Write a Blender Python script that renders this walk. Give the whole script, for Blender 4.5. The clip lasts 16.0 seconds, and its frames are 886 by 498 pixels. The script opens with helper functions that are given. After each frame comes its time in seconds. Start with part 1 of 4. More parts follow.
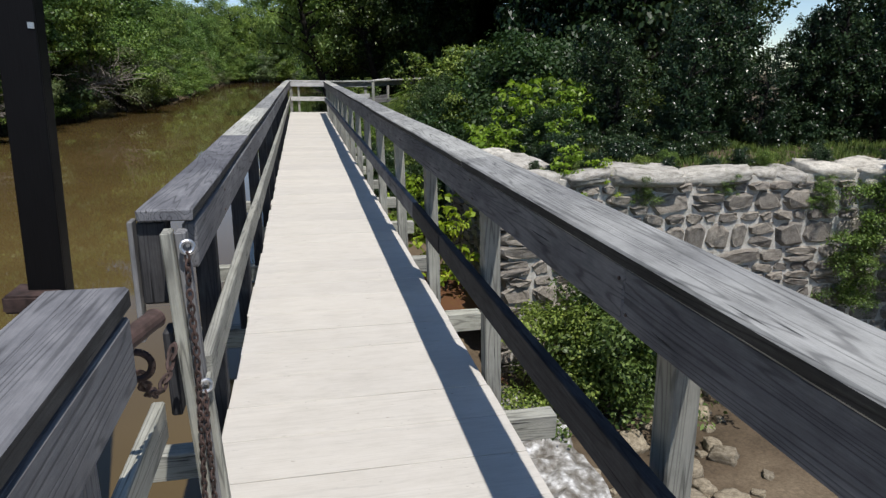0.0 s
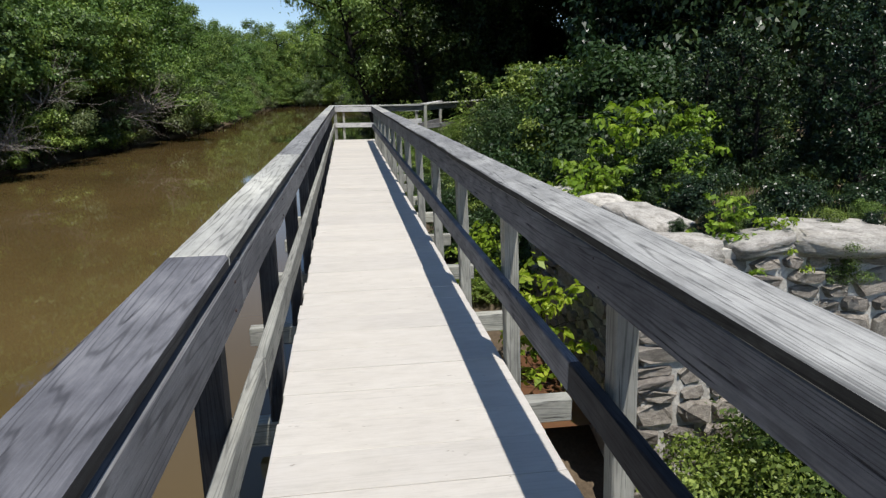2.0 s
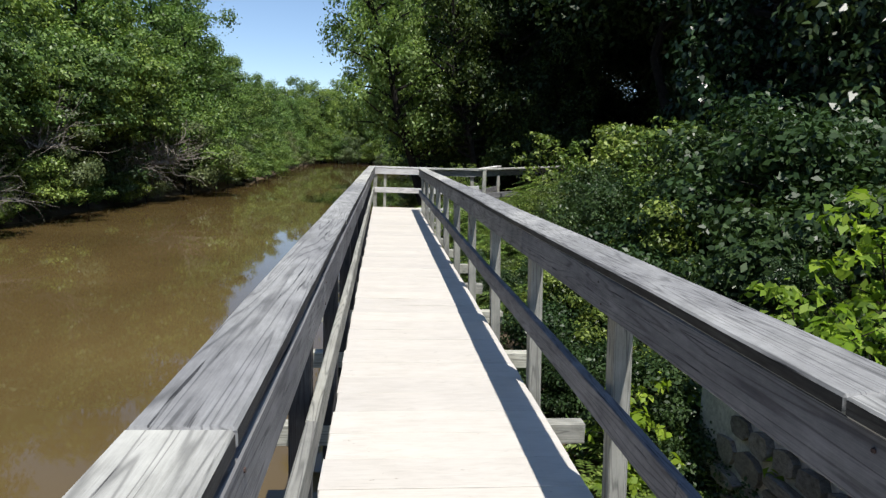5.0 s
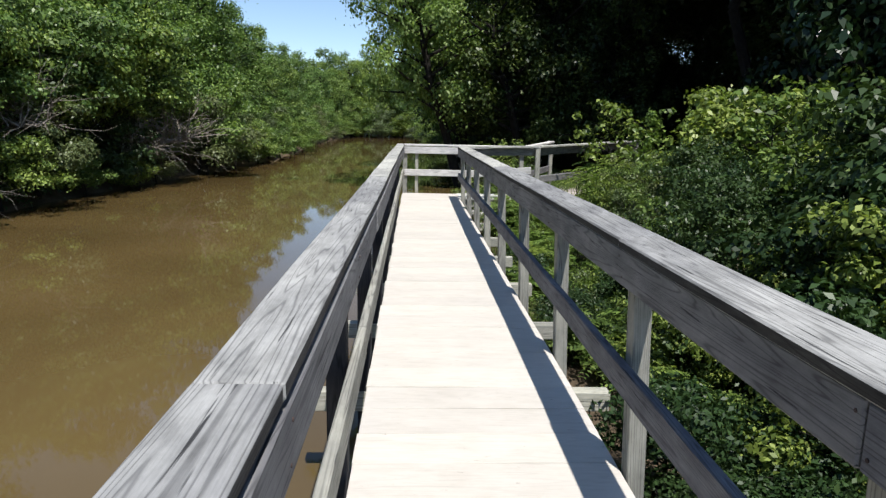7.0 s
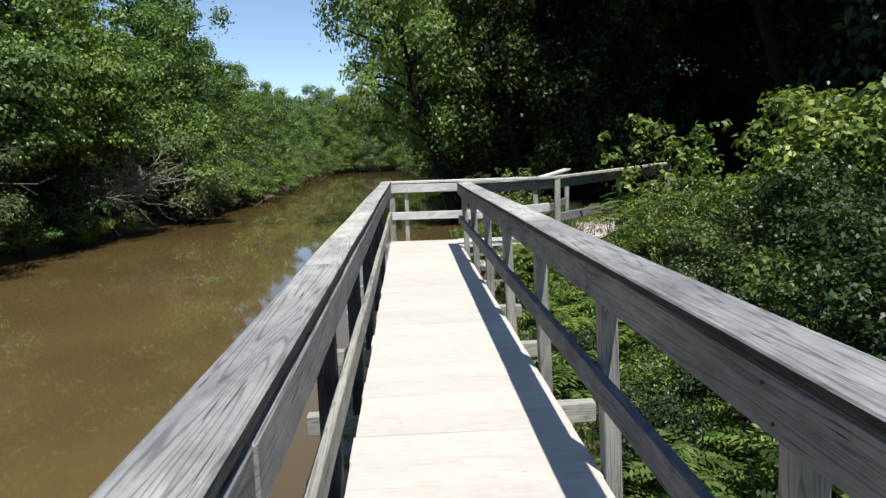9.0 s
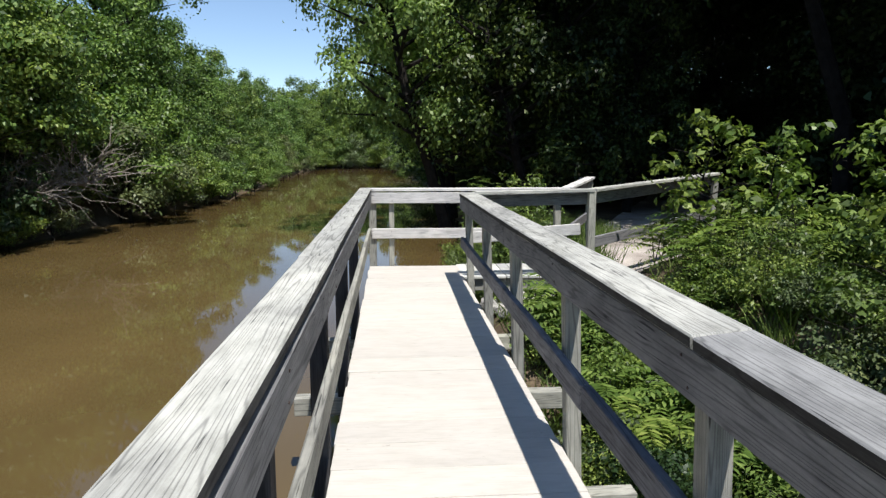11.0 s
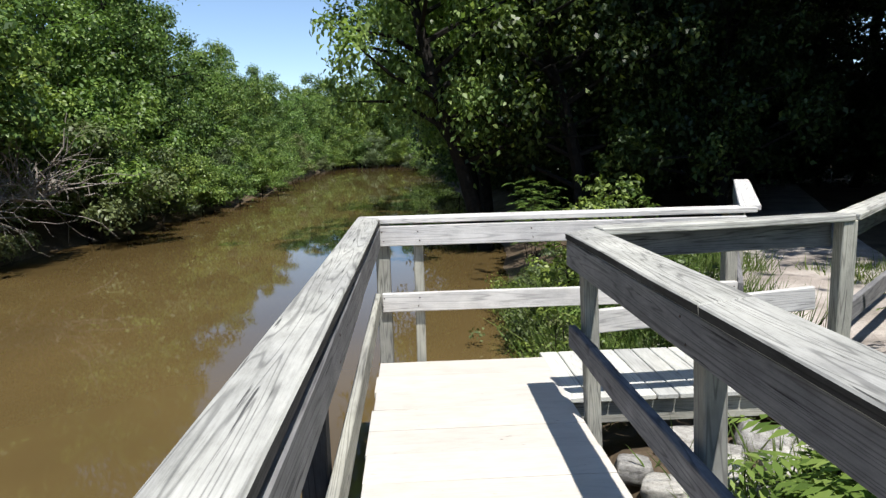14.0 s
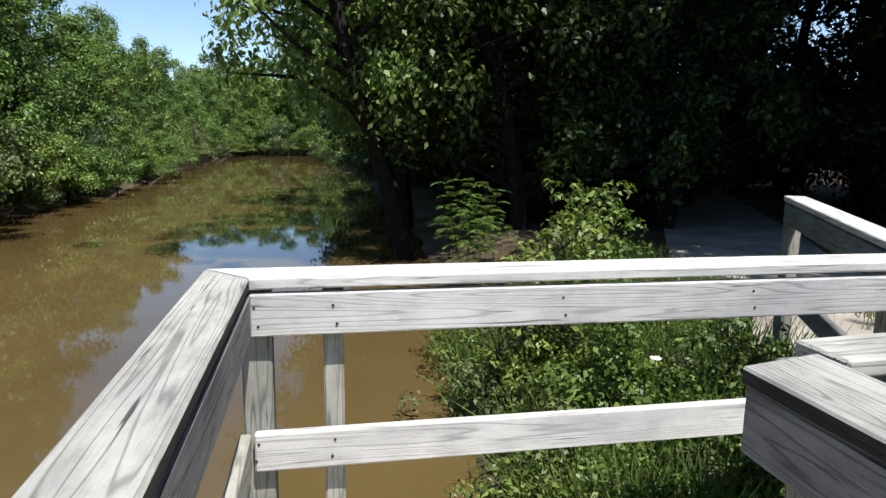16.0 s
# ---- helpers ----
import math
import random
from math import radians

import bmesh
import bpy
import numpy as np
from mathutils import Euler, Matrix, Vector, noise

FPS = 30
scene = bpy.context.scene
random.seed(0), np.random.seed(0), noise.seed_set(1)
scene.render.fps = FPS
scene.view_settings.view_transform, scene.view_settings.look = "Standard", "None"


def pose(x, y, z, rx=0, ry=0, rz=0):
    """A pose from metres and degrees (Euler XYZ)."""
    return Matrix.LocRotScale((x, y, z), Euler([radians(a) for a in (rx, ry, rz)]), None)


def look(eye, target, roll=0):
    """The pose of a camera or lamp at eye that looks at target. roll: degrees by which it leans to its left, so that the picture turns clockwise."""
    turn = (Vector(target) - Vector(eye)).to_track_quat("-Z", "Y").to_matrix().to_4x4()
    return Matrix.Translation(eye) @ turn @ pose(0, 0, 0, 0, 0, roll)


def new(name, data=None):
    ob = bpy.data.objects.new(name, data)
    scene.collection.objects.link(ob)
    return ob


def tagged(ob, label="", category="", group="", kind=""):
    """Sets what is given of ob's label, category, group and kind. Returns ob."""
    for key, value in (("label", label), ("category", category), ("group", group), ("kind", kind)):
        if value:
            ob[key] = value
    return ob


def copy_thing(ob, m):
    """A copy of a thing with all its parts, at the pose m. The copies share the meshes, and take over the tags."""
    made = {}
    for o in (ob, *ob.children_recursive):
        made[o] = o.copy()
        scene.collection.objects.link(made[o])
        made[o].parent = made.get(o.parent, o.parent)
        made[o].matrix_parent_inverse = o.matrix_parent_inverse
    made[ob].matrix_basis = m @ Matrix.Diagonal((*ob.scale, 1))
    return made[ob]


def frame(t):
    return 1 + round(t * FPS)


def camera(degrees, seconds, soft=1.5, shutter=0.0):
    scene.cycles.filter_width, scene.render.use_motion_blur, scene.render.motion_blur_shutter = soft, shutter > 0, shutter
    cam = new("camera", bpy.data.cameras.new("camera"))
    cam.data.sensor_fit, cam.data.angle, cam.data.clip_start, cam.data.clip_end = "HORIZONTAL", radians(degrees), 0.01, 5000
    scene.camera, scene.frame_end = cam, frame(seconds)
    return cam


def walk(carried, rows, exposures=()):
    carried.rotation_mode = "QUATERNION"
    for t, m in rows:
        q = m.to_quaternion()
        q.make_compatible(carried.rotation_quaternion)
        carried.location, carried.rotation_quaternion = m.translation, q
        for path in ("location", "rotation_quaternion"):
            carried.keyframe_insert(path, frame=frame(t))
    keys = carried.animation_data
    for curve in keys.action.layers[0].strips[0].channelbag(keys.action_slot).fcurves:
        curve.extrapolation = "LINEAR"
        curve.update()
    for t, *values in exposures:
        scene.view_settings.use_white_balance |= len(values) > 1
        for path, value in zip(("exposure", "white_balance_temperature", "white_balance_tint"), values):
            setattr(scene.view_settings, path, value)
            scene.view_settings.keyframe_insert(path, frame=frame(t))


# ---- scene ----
cam = camera(69.2, 16.0, soft=1.4)
PATH = [
    (0, (-0.218, 0.987, 1.48), (0.193, 2.869, 0.942), 0.7),
    (0.5, (-0.21, 1.6, 1.509), (0.22, 3.496, 1.038), -0.0),
    (1, (-0.193, 2.258, 1.486), (0.261, 4.15, 1.026), 0.7),
    (1.5, (-0.19, 2.899, 1.485), (0.177, 4.806, 1.007), -0.2),
    (2, (-0.218, 3.493, 1.506), (0.063, 5.414, 1.025), -0.5),
    (2.5, (-0.228, 4.179, 1.514), (0.063, 6.129, 1.179), 1.9),
    (3, (-0.266, 4.84, 1.519), (0.022, 6.802, 1.253), -0.2),
    (3.5, (-0.279, 5.517, 1.508), (-0.025, 7.479, 1.216), 1.0),
    (3.7, (-0.283, 5.755, 1.491), (-0.061, 7.721, 1.2), 1.0),
    (5.8, (-0.367, 8.513, 1.486), (-0.177, 10.477, 1.159), 2.1),
    (6, (-0.36, 8.836, 1.505), (-0.158, 10.795, 1.156), 2.4),
    (6.5, (-0.344, 9.545, 1.504), (-0.233, 11.508, 1.139), 0.5),
    (7, (-0.336, 10.187, 1.52), (-0.244, 12.147, 1.136), 1.3),
    (7.5, (-0.333, 10.855, 1.517), (-0.305, 12.83, 1.206), -0.6),
    (8, (-0.314, 11.56, 1.511), (-0.063, 13.514, 1.167), 1.7),
    (8.5, (-0.319, 12.184, 1.527), (-0.085, 14.146, 1.219), -0.6),
    (9, (-0.257, 12.939, 1.526), (-0.155, 14.915, 1.232), -1.7),
    (9.2, (-0.259, 13.234, 1.521), (-0.169, 15.208, 1.209), -1.6),
    (11.3, (-0.285, 15.994, 1.555), (-0.125, 17.965, 1.263), 0.2),
    (11.5, (-0.292, 16.272, 1.553), (-0.176, 18.25, 1.285), -0.4),
    (12, (-0.312, 16.979, 1.538), (-0.302, 18.97, 1.348), 0.8),
    (12.5, (-0.315, 17.649, 1.555), (-0.332, 19.636, 1.334), 0.4),
    (13, (-0.341, 18.416, 1.564), (-0.407, 20.401, 1.328), 0.9),
    (13.5, (-0.335, 19.022, 1.531), (-0.405, 21.002, 1.262), -0.1),
    (14, (-0.311, 19.784, 1.542), (-0.225, 21.758, 1.232), -1.5),
    (14.5, (-0.31, 20.383, 1.522), (-0.166, 22.354, 1.211), -0.7),
    (15, (-0.34, 21.056, 1.524), (-0.078, 23.017, 1.231), -0.6),
    (15.5, (-0.341, 21.602, 1.511), (0.01, 23.548, 1.208), 1.7),
    (16, (-0.326, 22.187, 1.514), (0.047, 24.123, 1.178), 0.8),
]
walk(cam, [(t, look(eye, target, roll)) for t, eye, target, roll in PATH], exposures=[(0.0, 0.02), (2.0, 0.10), (3.5, 0.26), (6.0, 0.40), (11.3, 0.44), (13.5, 0.54), (16.0, 0.54)])

# ---- light ----
SUN_DIR = Vector((0.133, -0.44, 1.0)).normalized()
world = bpy.data.worlds.new("sky")
scene.world = world
world.use_nodes = True
wn = world.node_tree.nodes
sky = wn.new("ShaderNodeTexSky")
sky.sky_type = 'NISHITA'
sky.sun_disc = False
sky.sun_elevation = math.asin(SUN_DIR.z)
sky.sun_rotation = math.atan2(SUN_DIR.x, SUN_DIR.y)
world.node_tree.links.new(sky.outputs[0], wn["Background"].inputs[0])
sky.altitude = 1200.0
sky.air_density = 1.0
sky.dust_density = 0.2
sky.ozone_density = 2.2
wn["Background"].inputs[1].default_value = 0.125
sun = new("sun", bpy.data.lights.new("sun", 'SUN'))
sun.data.energy = 5.0
sun.data.angle = radians(0.53)
sun.data.color = (1.0, 0.96, 0.915)
sun.matrix_basis = look(SUN_DIR * 50, (0, 0, 0))


# ---- materials ----
def material(name):
    m = bpy.data.materials.new(name)
    m.use_nodes = True
    nt = m.node_tree
    return m, nt, nt.nodes["Principled BSDF"]


def node(nt, kind, **values):
    n = nt.nodes.new(kind)
    for key, value in values.items():
        n.inputs[key].default_value = value
    return n


def ramp(nt, source, stops):
    r = nt.nodes.new("ShaderNodeValToRGB")
    el = r.color_ramp.elements
    while len(el) < len(stops):
        el.new(0.5)
    for e, (p, c) in zip(el, stops):
        e.position, e.color = p, (*c, 1)
    nt.links.new(source, r.inputs[0])
    return r.outputs[0]


def mixed(nt, kind, fac, a, b):
    n = nt.nodes.new("ShaderNodeMixRGB")
    n.blend_type = kind
    for slot, v in zip(n.inputs, (fac, a, b)):
        if isinstance(v, (int, float)):
            slot.default_value = v
        elif isinstance(v, tuple):
            slot.default_value = (*v, 1)
        else:
            nt.links.new(v, slot)
    return n.outputs[0]


def bumped(nt, bsdf, height, strength, distance):
    b = node(nt, "ShaderNodeBump", Strength=strength, Distance=distance)
    nt.links.new(height, b.inputs["Height"])
    nt.links.new(b.outputs[0], bsdf.inputs["Normal"])


def shifted(nt, scale):
    """Object coordinates, moved along by a random step for each object, stretched by scale."""
    tc = nt.nodes.new("ShaderNodeTexCoord")
    info = nt.nodes.new("ShaderNodeObjectInfo")
    mul = nt.nodes.new("ShaderNodeVectorMath")
    mul.operation = 'MULTIPLY_ADD'
    mul.inputs[1].default_value = (37.0, 19.0, 11.0)
    nt.links.new(info.outputs["Random"], mul.inputs[0])
    nt.links.new(tc.outputs["Object"], mul.inputs[2])
    mp = nt.nodes.new("ShaderNodeMapping")
    mp.inputs["Scale"].default_value = scale
    nt.links.new(mul.outputs[0], mp.inputs["Vector"])
    return mp.outputs[0], info.outputs["Random"], mul.outputs[0]


def wood(name, dark, mid, light, rough=0.85, grain=1.0, relief=0.003, vary=1.0, scuffs=False):
    """Weathered wood, its grain along the local x axis: soft blotches, fine fibres and a few dark checks."""
    m, nt, bsdf = material(name)
    long, rnd, plain = shifted(nt, (0.5, 9.0, 9.0))

    def grained(scale, size, detail, rough_):
        mp = nt.nodes.new("ShaderNodeMapping")
        mp.inputs["Scale"].default_value = scale
        nt.links.new(plain, mp.inputs["Vector"])
        n = node(nt, "ShaderNodeTexNoise", Scale=size, Detail=detail, Roughness=rough_)
        nt.links.new(mp.outputs[0], n.inputs["Vector"])
        return n.outputs["Fac"]

    fibre = grained((6.0, 160.0, 160.0), 1.5, 5.0, 0.65)
    streak = grained((1.9, 22.0, 22.0), 1.6, 5.0, 0.65)
    blot = grained((1.0, 2.2, 2.2), 5.0, 8.0, 0.7)
    broad = grained((0.35, 0.8, 0.8), 3.0, 4.0, 0.6)
    split = grained((2.6, 70.0, 70.0), 1.2, 2.0, 0.5)
    # growth rings: level lines of a stretched, slowly changing field
    field = grained((0.3, 7.5, 7.5), 1.3, 2.0, 0.4)
    turns = nt.nodes.new("ShaderNodeMath")
    turns.operation = 'MULTIPLY'
    turns.inputs[1].default_value = 125.0
    nt.links.new(field, turns.inputs[0])
    wave = nt.nodes.new("ShaderNodeMath")
    wave.operation = 'SINE'
    nt.links.new(turns.outputs[0], wave.inputs[0])
    half = nt.nodes.new("ShaderNodeMath")
    half.operation = 'MULTIPLY_ADD'
    half.inputs[1].default_value = 0.5
    half.inputs[2].default_value = 0.5
    nt.links.new(wave.outputs[0], half.inputs[0])
    rings = ramp(nt, half.outputs[0], [(0.0, (0.30, 0.30, 0.31)), (0.12, (0.80, 0.80, 0.80)), (0.35, (1.0, 1.0, 1.0)), (1.0, (1.0, 1.0, 1.0))])
    g = mixed(nt, 'MIX', 0.28, fibre, streak)
    g = mixed(nt, 'MIX', 0.58, g, blot)
    col = ramp(nt, g, [(0.33, dark), (0.50, mid), (0.68, light)])
    tone = ramp(nt, broad, [(0.36, (0.76, 0.76, 0.78)), (0.5, (0.98, 0.98, 0.98)), (0.64, (1.18, 1.175, 1.16))])
    col = mixed(nt, 'MULTIPLY', grain, col, tone)
    checks = ramp(nt, split, [(0.28, (0.22, 0.22, 0.23)), (0.335, (1, 1, 1)), (1.0, (1, 1, 1))])
    col = mixed(nt, 'MULTIPLY', grain, col, checks)
    col = mixed(nt, 'MULTIPLY', grain * 0.62, col, rings)
    var = ramp(nt, rnd, [(0.0, (0.82, 0.82, 0.83)), (1.0, (1.12, 1.11, 1.08))])
    col = mixed(nt, 'MULTIPLY', vary, col, var)
    nt.links.new(col, bsdf.inputs["Base Color"])
    if scuffs:
        spot = grained((1.2, 3.4, 3.4), 9.0, 5.0, 0.75)
        col = mixed(nt, 'MULTIPLY', 1.0, col, ramp(nt, spot, [(0.29, (0.42, 0.39, 0.35)), (0.345, (1, 1, 1)), (1.0, (1, 1, 1))]))
        nt.links.new(col, bsdf.inputs["Base Color"])
    bsdf.inputs["Roughness"].default_value = rough
    bsdf.inputs["Specular IOR Level"].default_value = 0.25
    height = mixed(nt, 'MULTIPLY', 0.6, mixed(nt, 'MULTIPLY', 1.0, g, checks), rings)
    bumped(nt, bsdf, height, 0.6, relief)
    return m


CAP_DARK = wood("charcoal_grey_wood", (0.085, 0.087, 0.097), (0.16, 0.162, 0.176), (0.265, 0.267, 0.28))
CAP_MID = wood("grey_wood", (0.150, 0.152, 0.150), (0.274, 0.278, 0.272), (0.403, 0.407, 0.398))
CAP_LIGHT = wood("silvered_wood", (0.218, 0.221, 0.199), (0.392, 0.394, 0.361), (0.543, 0.544, 0.502))
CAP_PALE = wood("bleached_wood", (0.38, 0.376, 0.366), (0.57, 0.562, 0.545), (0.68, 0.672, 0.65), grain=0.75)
# for cap sides: the shadow line between cap and apron, put into the colour
EDGE_SHADE_WOOD = wood("blackened_edge_wood", (0.018, 0.018, 0.018), (0.04, 0.04, 0.04), (0.09, 0.09, 0.09))
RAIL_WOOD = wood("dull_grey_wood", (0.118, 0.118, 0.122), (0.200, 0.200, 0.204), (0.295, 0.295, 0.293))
BLACK_WOOD = wood("near_black_wood", (0.02, 0.02, 0.022), (0.04, 0.04, 0.043), (0.075, 0.075, 0.078))
POST_WOOD = wood("greenish_wood", (0.18, 0.18, 0.155), (0.30, 0.30, 0.265), (0.40, 0.395, 0.345))
PLANK_WOOD = wood("pale_greenish_plank", (0.38, 0.385, 0.35), (0.50, 0.505, 0.47), (0.60, 0.60, 0.565), grain=0.5)
DECK_WOOD = wood("sandy_deck", (0.455, 0.425, 0.376), (0.515, 0.485, 0.434), (0.56, 0.53, 0.48), grain=0.14, relief=0.0006, vary=0.3, scuffs=True)
BEAM_WOOD = wood("mossy_beam", (0.2, 0.2, 0.17), (0.36, 0.36, 0.31), (0.5, 0.49, 0.43))


def rough_surface(name, stops, scale, rough=0.95, relief=0.02, detail=8.0, fine=30.0):
    """Earth, stone and the like: two scales of noise."""
    m, nt, bsdf = material(name)
    _, rnd, plain = shifted(nt, (1, 1, 1))
    big = node(nt, "ShaderNodeTexNoise", Scale=scale, Detail=detail, Roughness=0.62)
    small = node(nt, "ShaderNodeTexNoise", Scale=fine, Detail=4.0, Roughness=0.7)
    for n in (big, small):
        nt.links.new(plain, n.inputs["Vector"])
    col = ramp(nt, big.outputs["Fac"], stops)
    col = mixed(nt, 'MULTIPLY', 0.8, col, ramp(nt, small.outputs["Fac"], [(0.3, (0.6, 0.6, 0.6)), (0.7, (1.25, 1.25, 1.25))]))
    col = mixed(nt, 'MULTIPLY', 1.0, col, ramp(nt, rnd, [(0.0, (0.75, 0.75, 0.76)), (1.0, (1.2, 1.19, 1.16))]))
    nt.links.new(col, bsdf.inputs["Base Color"])
    bsdf.inputs["Roughness"].default_value = rough
    bsdf.inputs["Specular IOR Level"].default_value = 0.2
    bumped(nt, bsdf, mixed(nt, 'MIX', 0.4, big.outputs["Fac"], small.outputs["Fac"]), 0.8, relief)
    return m


EARTH = rough_surface("earth", [(0.3, (0.05, 0.038, 0.025)), (0.5, (0.10, 0.075, 0.05)), (0.7, (0.16, 0.125, 0.085))], 1.2)
MUD = rough_surface("red_mud", [(0.3, (0.10, 0.05, 0.03)), (0.6, (0.20, 0.11, 0.065))], 2.0, rough=0.7)
GRAVEL = rough_surface("gravel_path", [(0.3, (0.22, 0.195, 0.17)), (0.45, (0.36, 0.32, 0.285)), (0.65, (0.52, 0.475, 0.43))], 1.1, fine=45.0)
STONE = rough_surface("wall_stone", [(0.25, (0.11, 0.10, 0.085)), (0.5, (0.25, 0.225, 0.195)), (0.75, (0.37, 0.345, 0.30))], 5.0, relief=0.03)
COPING = rough_surface("pale_coping_stone", [(0.28, (0.13, 0.125, 0.105)), (0.42, (0.36, 0.34, 0.30)), (0.55, (0.50, 0.475, 0.425)), (0.75, (0.62, 0.595, 0.54))], 4.5, relief=0.03)
RUBBLE = rough_surface("tan_rubble", [(0.28, (0.14, 0.115, 0.08)), (0.5, (0.30, 0.255, 0.185)), (0.72, (0.44, 0.385, 0.29))], 5.0, relief=0.03)
MORTAR = rough_surface("pale_mortar", [(0.3, (0.44, 0.42, 0.37)), (0.7, (0.68, 0.655, 0.60))], 6.0, relief=0.02)
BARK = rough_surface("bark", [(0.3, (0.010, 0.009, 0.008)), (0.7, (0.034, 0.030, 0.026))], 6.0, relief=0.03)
TWIG = rough_surface("dead_twig", [(0.3, (0.13, 0.115, 0.10)), (0.7, (0.27, 0.245, 0.22))], 6.0)
RUST = rough_surface("rusty_steel", [(0.3, (0.026, 0.020, 0.018)), (0.6, (0.082, 0.054, 0.048))], 12.0, rough=0.75, relief=0.003)


def plain_metal(name, colour, rough):
    m, nt, bsdf = material(name)
    n = node(nt, "ShaderNodeTexNoise", Scale=40.0, Detail=4.0)
    nt.links.new(ramp(nt, n.outputs["Fac"], [(0.3, tuple(c * 0.7 for c in colour)), (0.7, colour)]), bsdf.inputs["Base Color"])
    bsdf.inputs["Metallic"].default_value = 0.9
    bsdf.inputs["Roughness"].default_value = rough
    return m


ZINC = plain_metal("zinc_steel", (0.62, 0.62, 0.63), 0.35)
BLACK_STEEL = plain_metal("black_painted_steel", (0.018, 0.017, 0.018), 0.55)


def leaf(name, dark, mid, light, through_light=0.3, gloss=0.42, vary=0.9):
    """Foliage: each leaf is an island with its own tone; some light passes through it."""
    m, nt, bsdf = material(name)
    geo = nt.nodes.new("ShaderNodeNewGeometry")
    tc = nt.nodes.new("ShaderNodeTexCoord")
    patch = node(nt, "ShaderNodeTexNoise", Scale=0.55, Detail=3.0)
    nt.links.new(tc.outputs["Object"], patch.inputs["Vector"])
    f = mixed(nt, 'MIX', 0.45, geo.outputs["Random Per Island"], patch.outputs["Fac"])
    col = ramp(nt, f, [(0.15, dark), (0.5, mid), (0.88, light)])
    info = nt.nodes.new("ShaderNodeObjectInfo")
    own = ramp(nt, info.outputs["Random"], [(0.0, (0.62, 0.66, 0.7)), (0.35, (0.85, 0.95, 0.85)), (0.7, (1.05, 1.02, 0.9)), (1.0, (1.3, 1.2, 0.95))])
    col = mixed(nt, 'MULTIPLY', vary, col, own)
    nt.links.new(col, bsdf.inputs["Base Color"])
    bsdf.inputs["Roughness"].default_value = gloss
    bsdf.inputs["Specular IOR Level"].default_value = 0.28
    back = nt.nodes.new("ShaderNodeBsdfTranslucent")
    nt.links.new(mixed(nt, 'MULTIPLY', 1.0, col, (1.2, 1.3, 0.7)), back.inputs[0])
    mix = nt.nodes.new("ShaderNodeMixShader")
    mix.inputs[0].default_value = through_light
    nt.links.new(bsdf.outputs[0], mix.inputs[1])
    nt.links.new(back.outputs[0], mix.inputs[2])
    nt.links.new(mix.outputs[0], nt.nodes["Material Output"].inputs["Surface"])
    return m


LEAF_BANK = leaf("bank_leaves", (0.028, 0.052, 0.018), (0.12, 0.195, 0.05), (0.32, 0.42, 0.13))
LEAF_LIGHT = leaf("light_green_leaves", (0.06, 0.105, 0.03), (0.20, 0.295, 0.085), (0.42, 0.52, 0.19), 0.45, vary=0.3)
# foliage in deep shade: part of that shade is put into this low colour
LEAF_SHADED = leaf("grove_leaves", (0.018, 0.036, 0.012), (0.035, 0.065, 0.022), (0.06, 0.10, 0.035), 0.2)
# dark ivy, lowered further in colour to stand in for canopy shade overhead
LEAF_IVY_SHADED = leaf("ivy_leaves", (0.007, 0.016, 0.007), (0.019, 0.040, 0.017), (0.075, 0.115, 0.055), 0.12, 0.30)
LEAF_SHRUB = leaf("shrub_leaves", (0.035, 0.06, 0.016), (0.13, 0.19, 0.045), (0.32, 0.40, 0.12))
LEAF_BRIGHT = leaf("yellow_green_leaves", (0.09, 0.15, 0.02), (0.22, 0.32, 0.035), (0.40, 0.48, 0.08), 0.4)
LEAF_FERN = leaf("sumac_leaves", (0.055, 0.095, 0.022), (0.145, 0.215, 0.05), (0.30, 0.37, 0.115), 0.35)
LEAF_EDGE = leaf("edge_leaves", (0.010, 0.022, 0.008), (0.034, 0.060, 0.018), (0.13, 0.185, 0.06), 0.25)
GRASS = leaf("grass_blades", (0.05, 0.085, 0.02), (0.11, 0.17, 0.045), (0.22, 0.27, 0.09), 0.3, 0.6)
LEAF_GREY = leaf("dusty_leaves", (0.05, 0.07, 0.03), (0.11, 0.14, 0.06), (0.19, 0.22, 0.11), 0.2)


def water_material(name, colour, rough, relief):
    m, nt, bsdf = material(name)
    tc = nt.nodes.new("ShaderNodeTexCoord")
    n = node(nt, "ShaderNodeTexNoise", Scale=0.35, Detail=3.0)
    nt.links.new(tc.outputs["Object"], n.inputs["Vector"])
    nt.links.new(ramp(nt, n.outputs["Fac"], [(0.3, tuple(c * 0.85 for c in colour)), (0.7, tuple(c * 1.15 for c in colour))]), bsdf.inputs["Base Color"])
    bsdf.inputs["Roughness"].default_value = rough
    bsdf.inputs["IOR"].default_value = 1.42
    w = node(nt, "ShaderNodeTexNoise", Scale=1.6, Detail=3.0, Roughness=0.5)
    mp = nt.nodes.new("ShaderNodeMapping")
    mp.inputs["Scale"].default_value = (1.0, 0.45, 1.0)
    nt.links.new(tc.outputs["Object"], mp.inputs["Vector"])
    nt.links.new(mp.outputs[0], w.inputs["Vector"])
    bumped(nt, bsdf, w.outputs["Fac"], 0.35, relief)
    return m


RIVER = water_material("muddy_water", (0.098, 0.068, 0.0265), 0.03, 0.0028)
PUDDLE = water_material("red_brown_water", (0.13, 0.065, 0.035), 0.08, 0.03)
FOAM = rough_surface("foaming_water", [(0.38, (0.13, 0.115, 0.095)), (0.52, (0.30, 0.29, 0.27)), (0.68, (0.75, 0.75, 0.75))], 7.0, rough=0.3, relief=0.05)


# ---- building helpers ----
PLACED = {}


def world_of(ob):
    return PLACED.get(ob.name, Matrix.Identity(4))


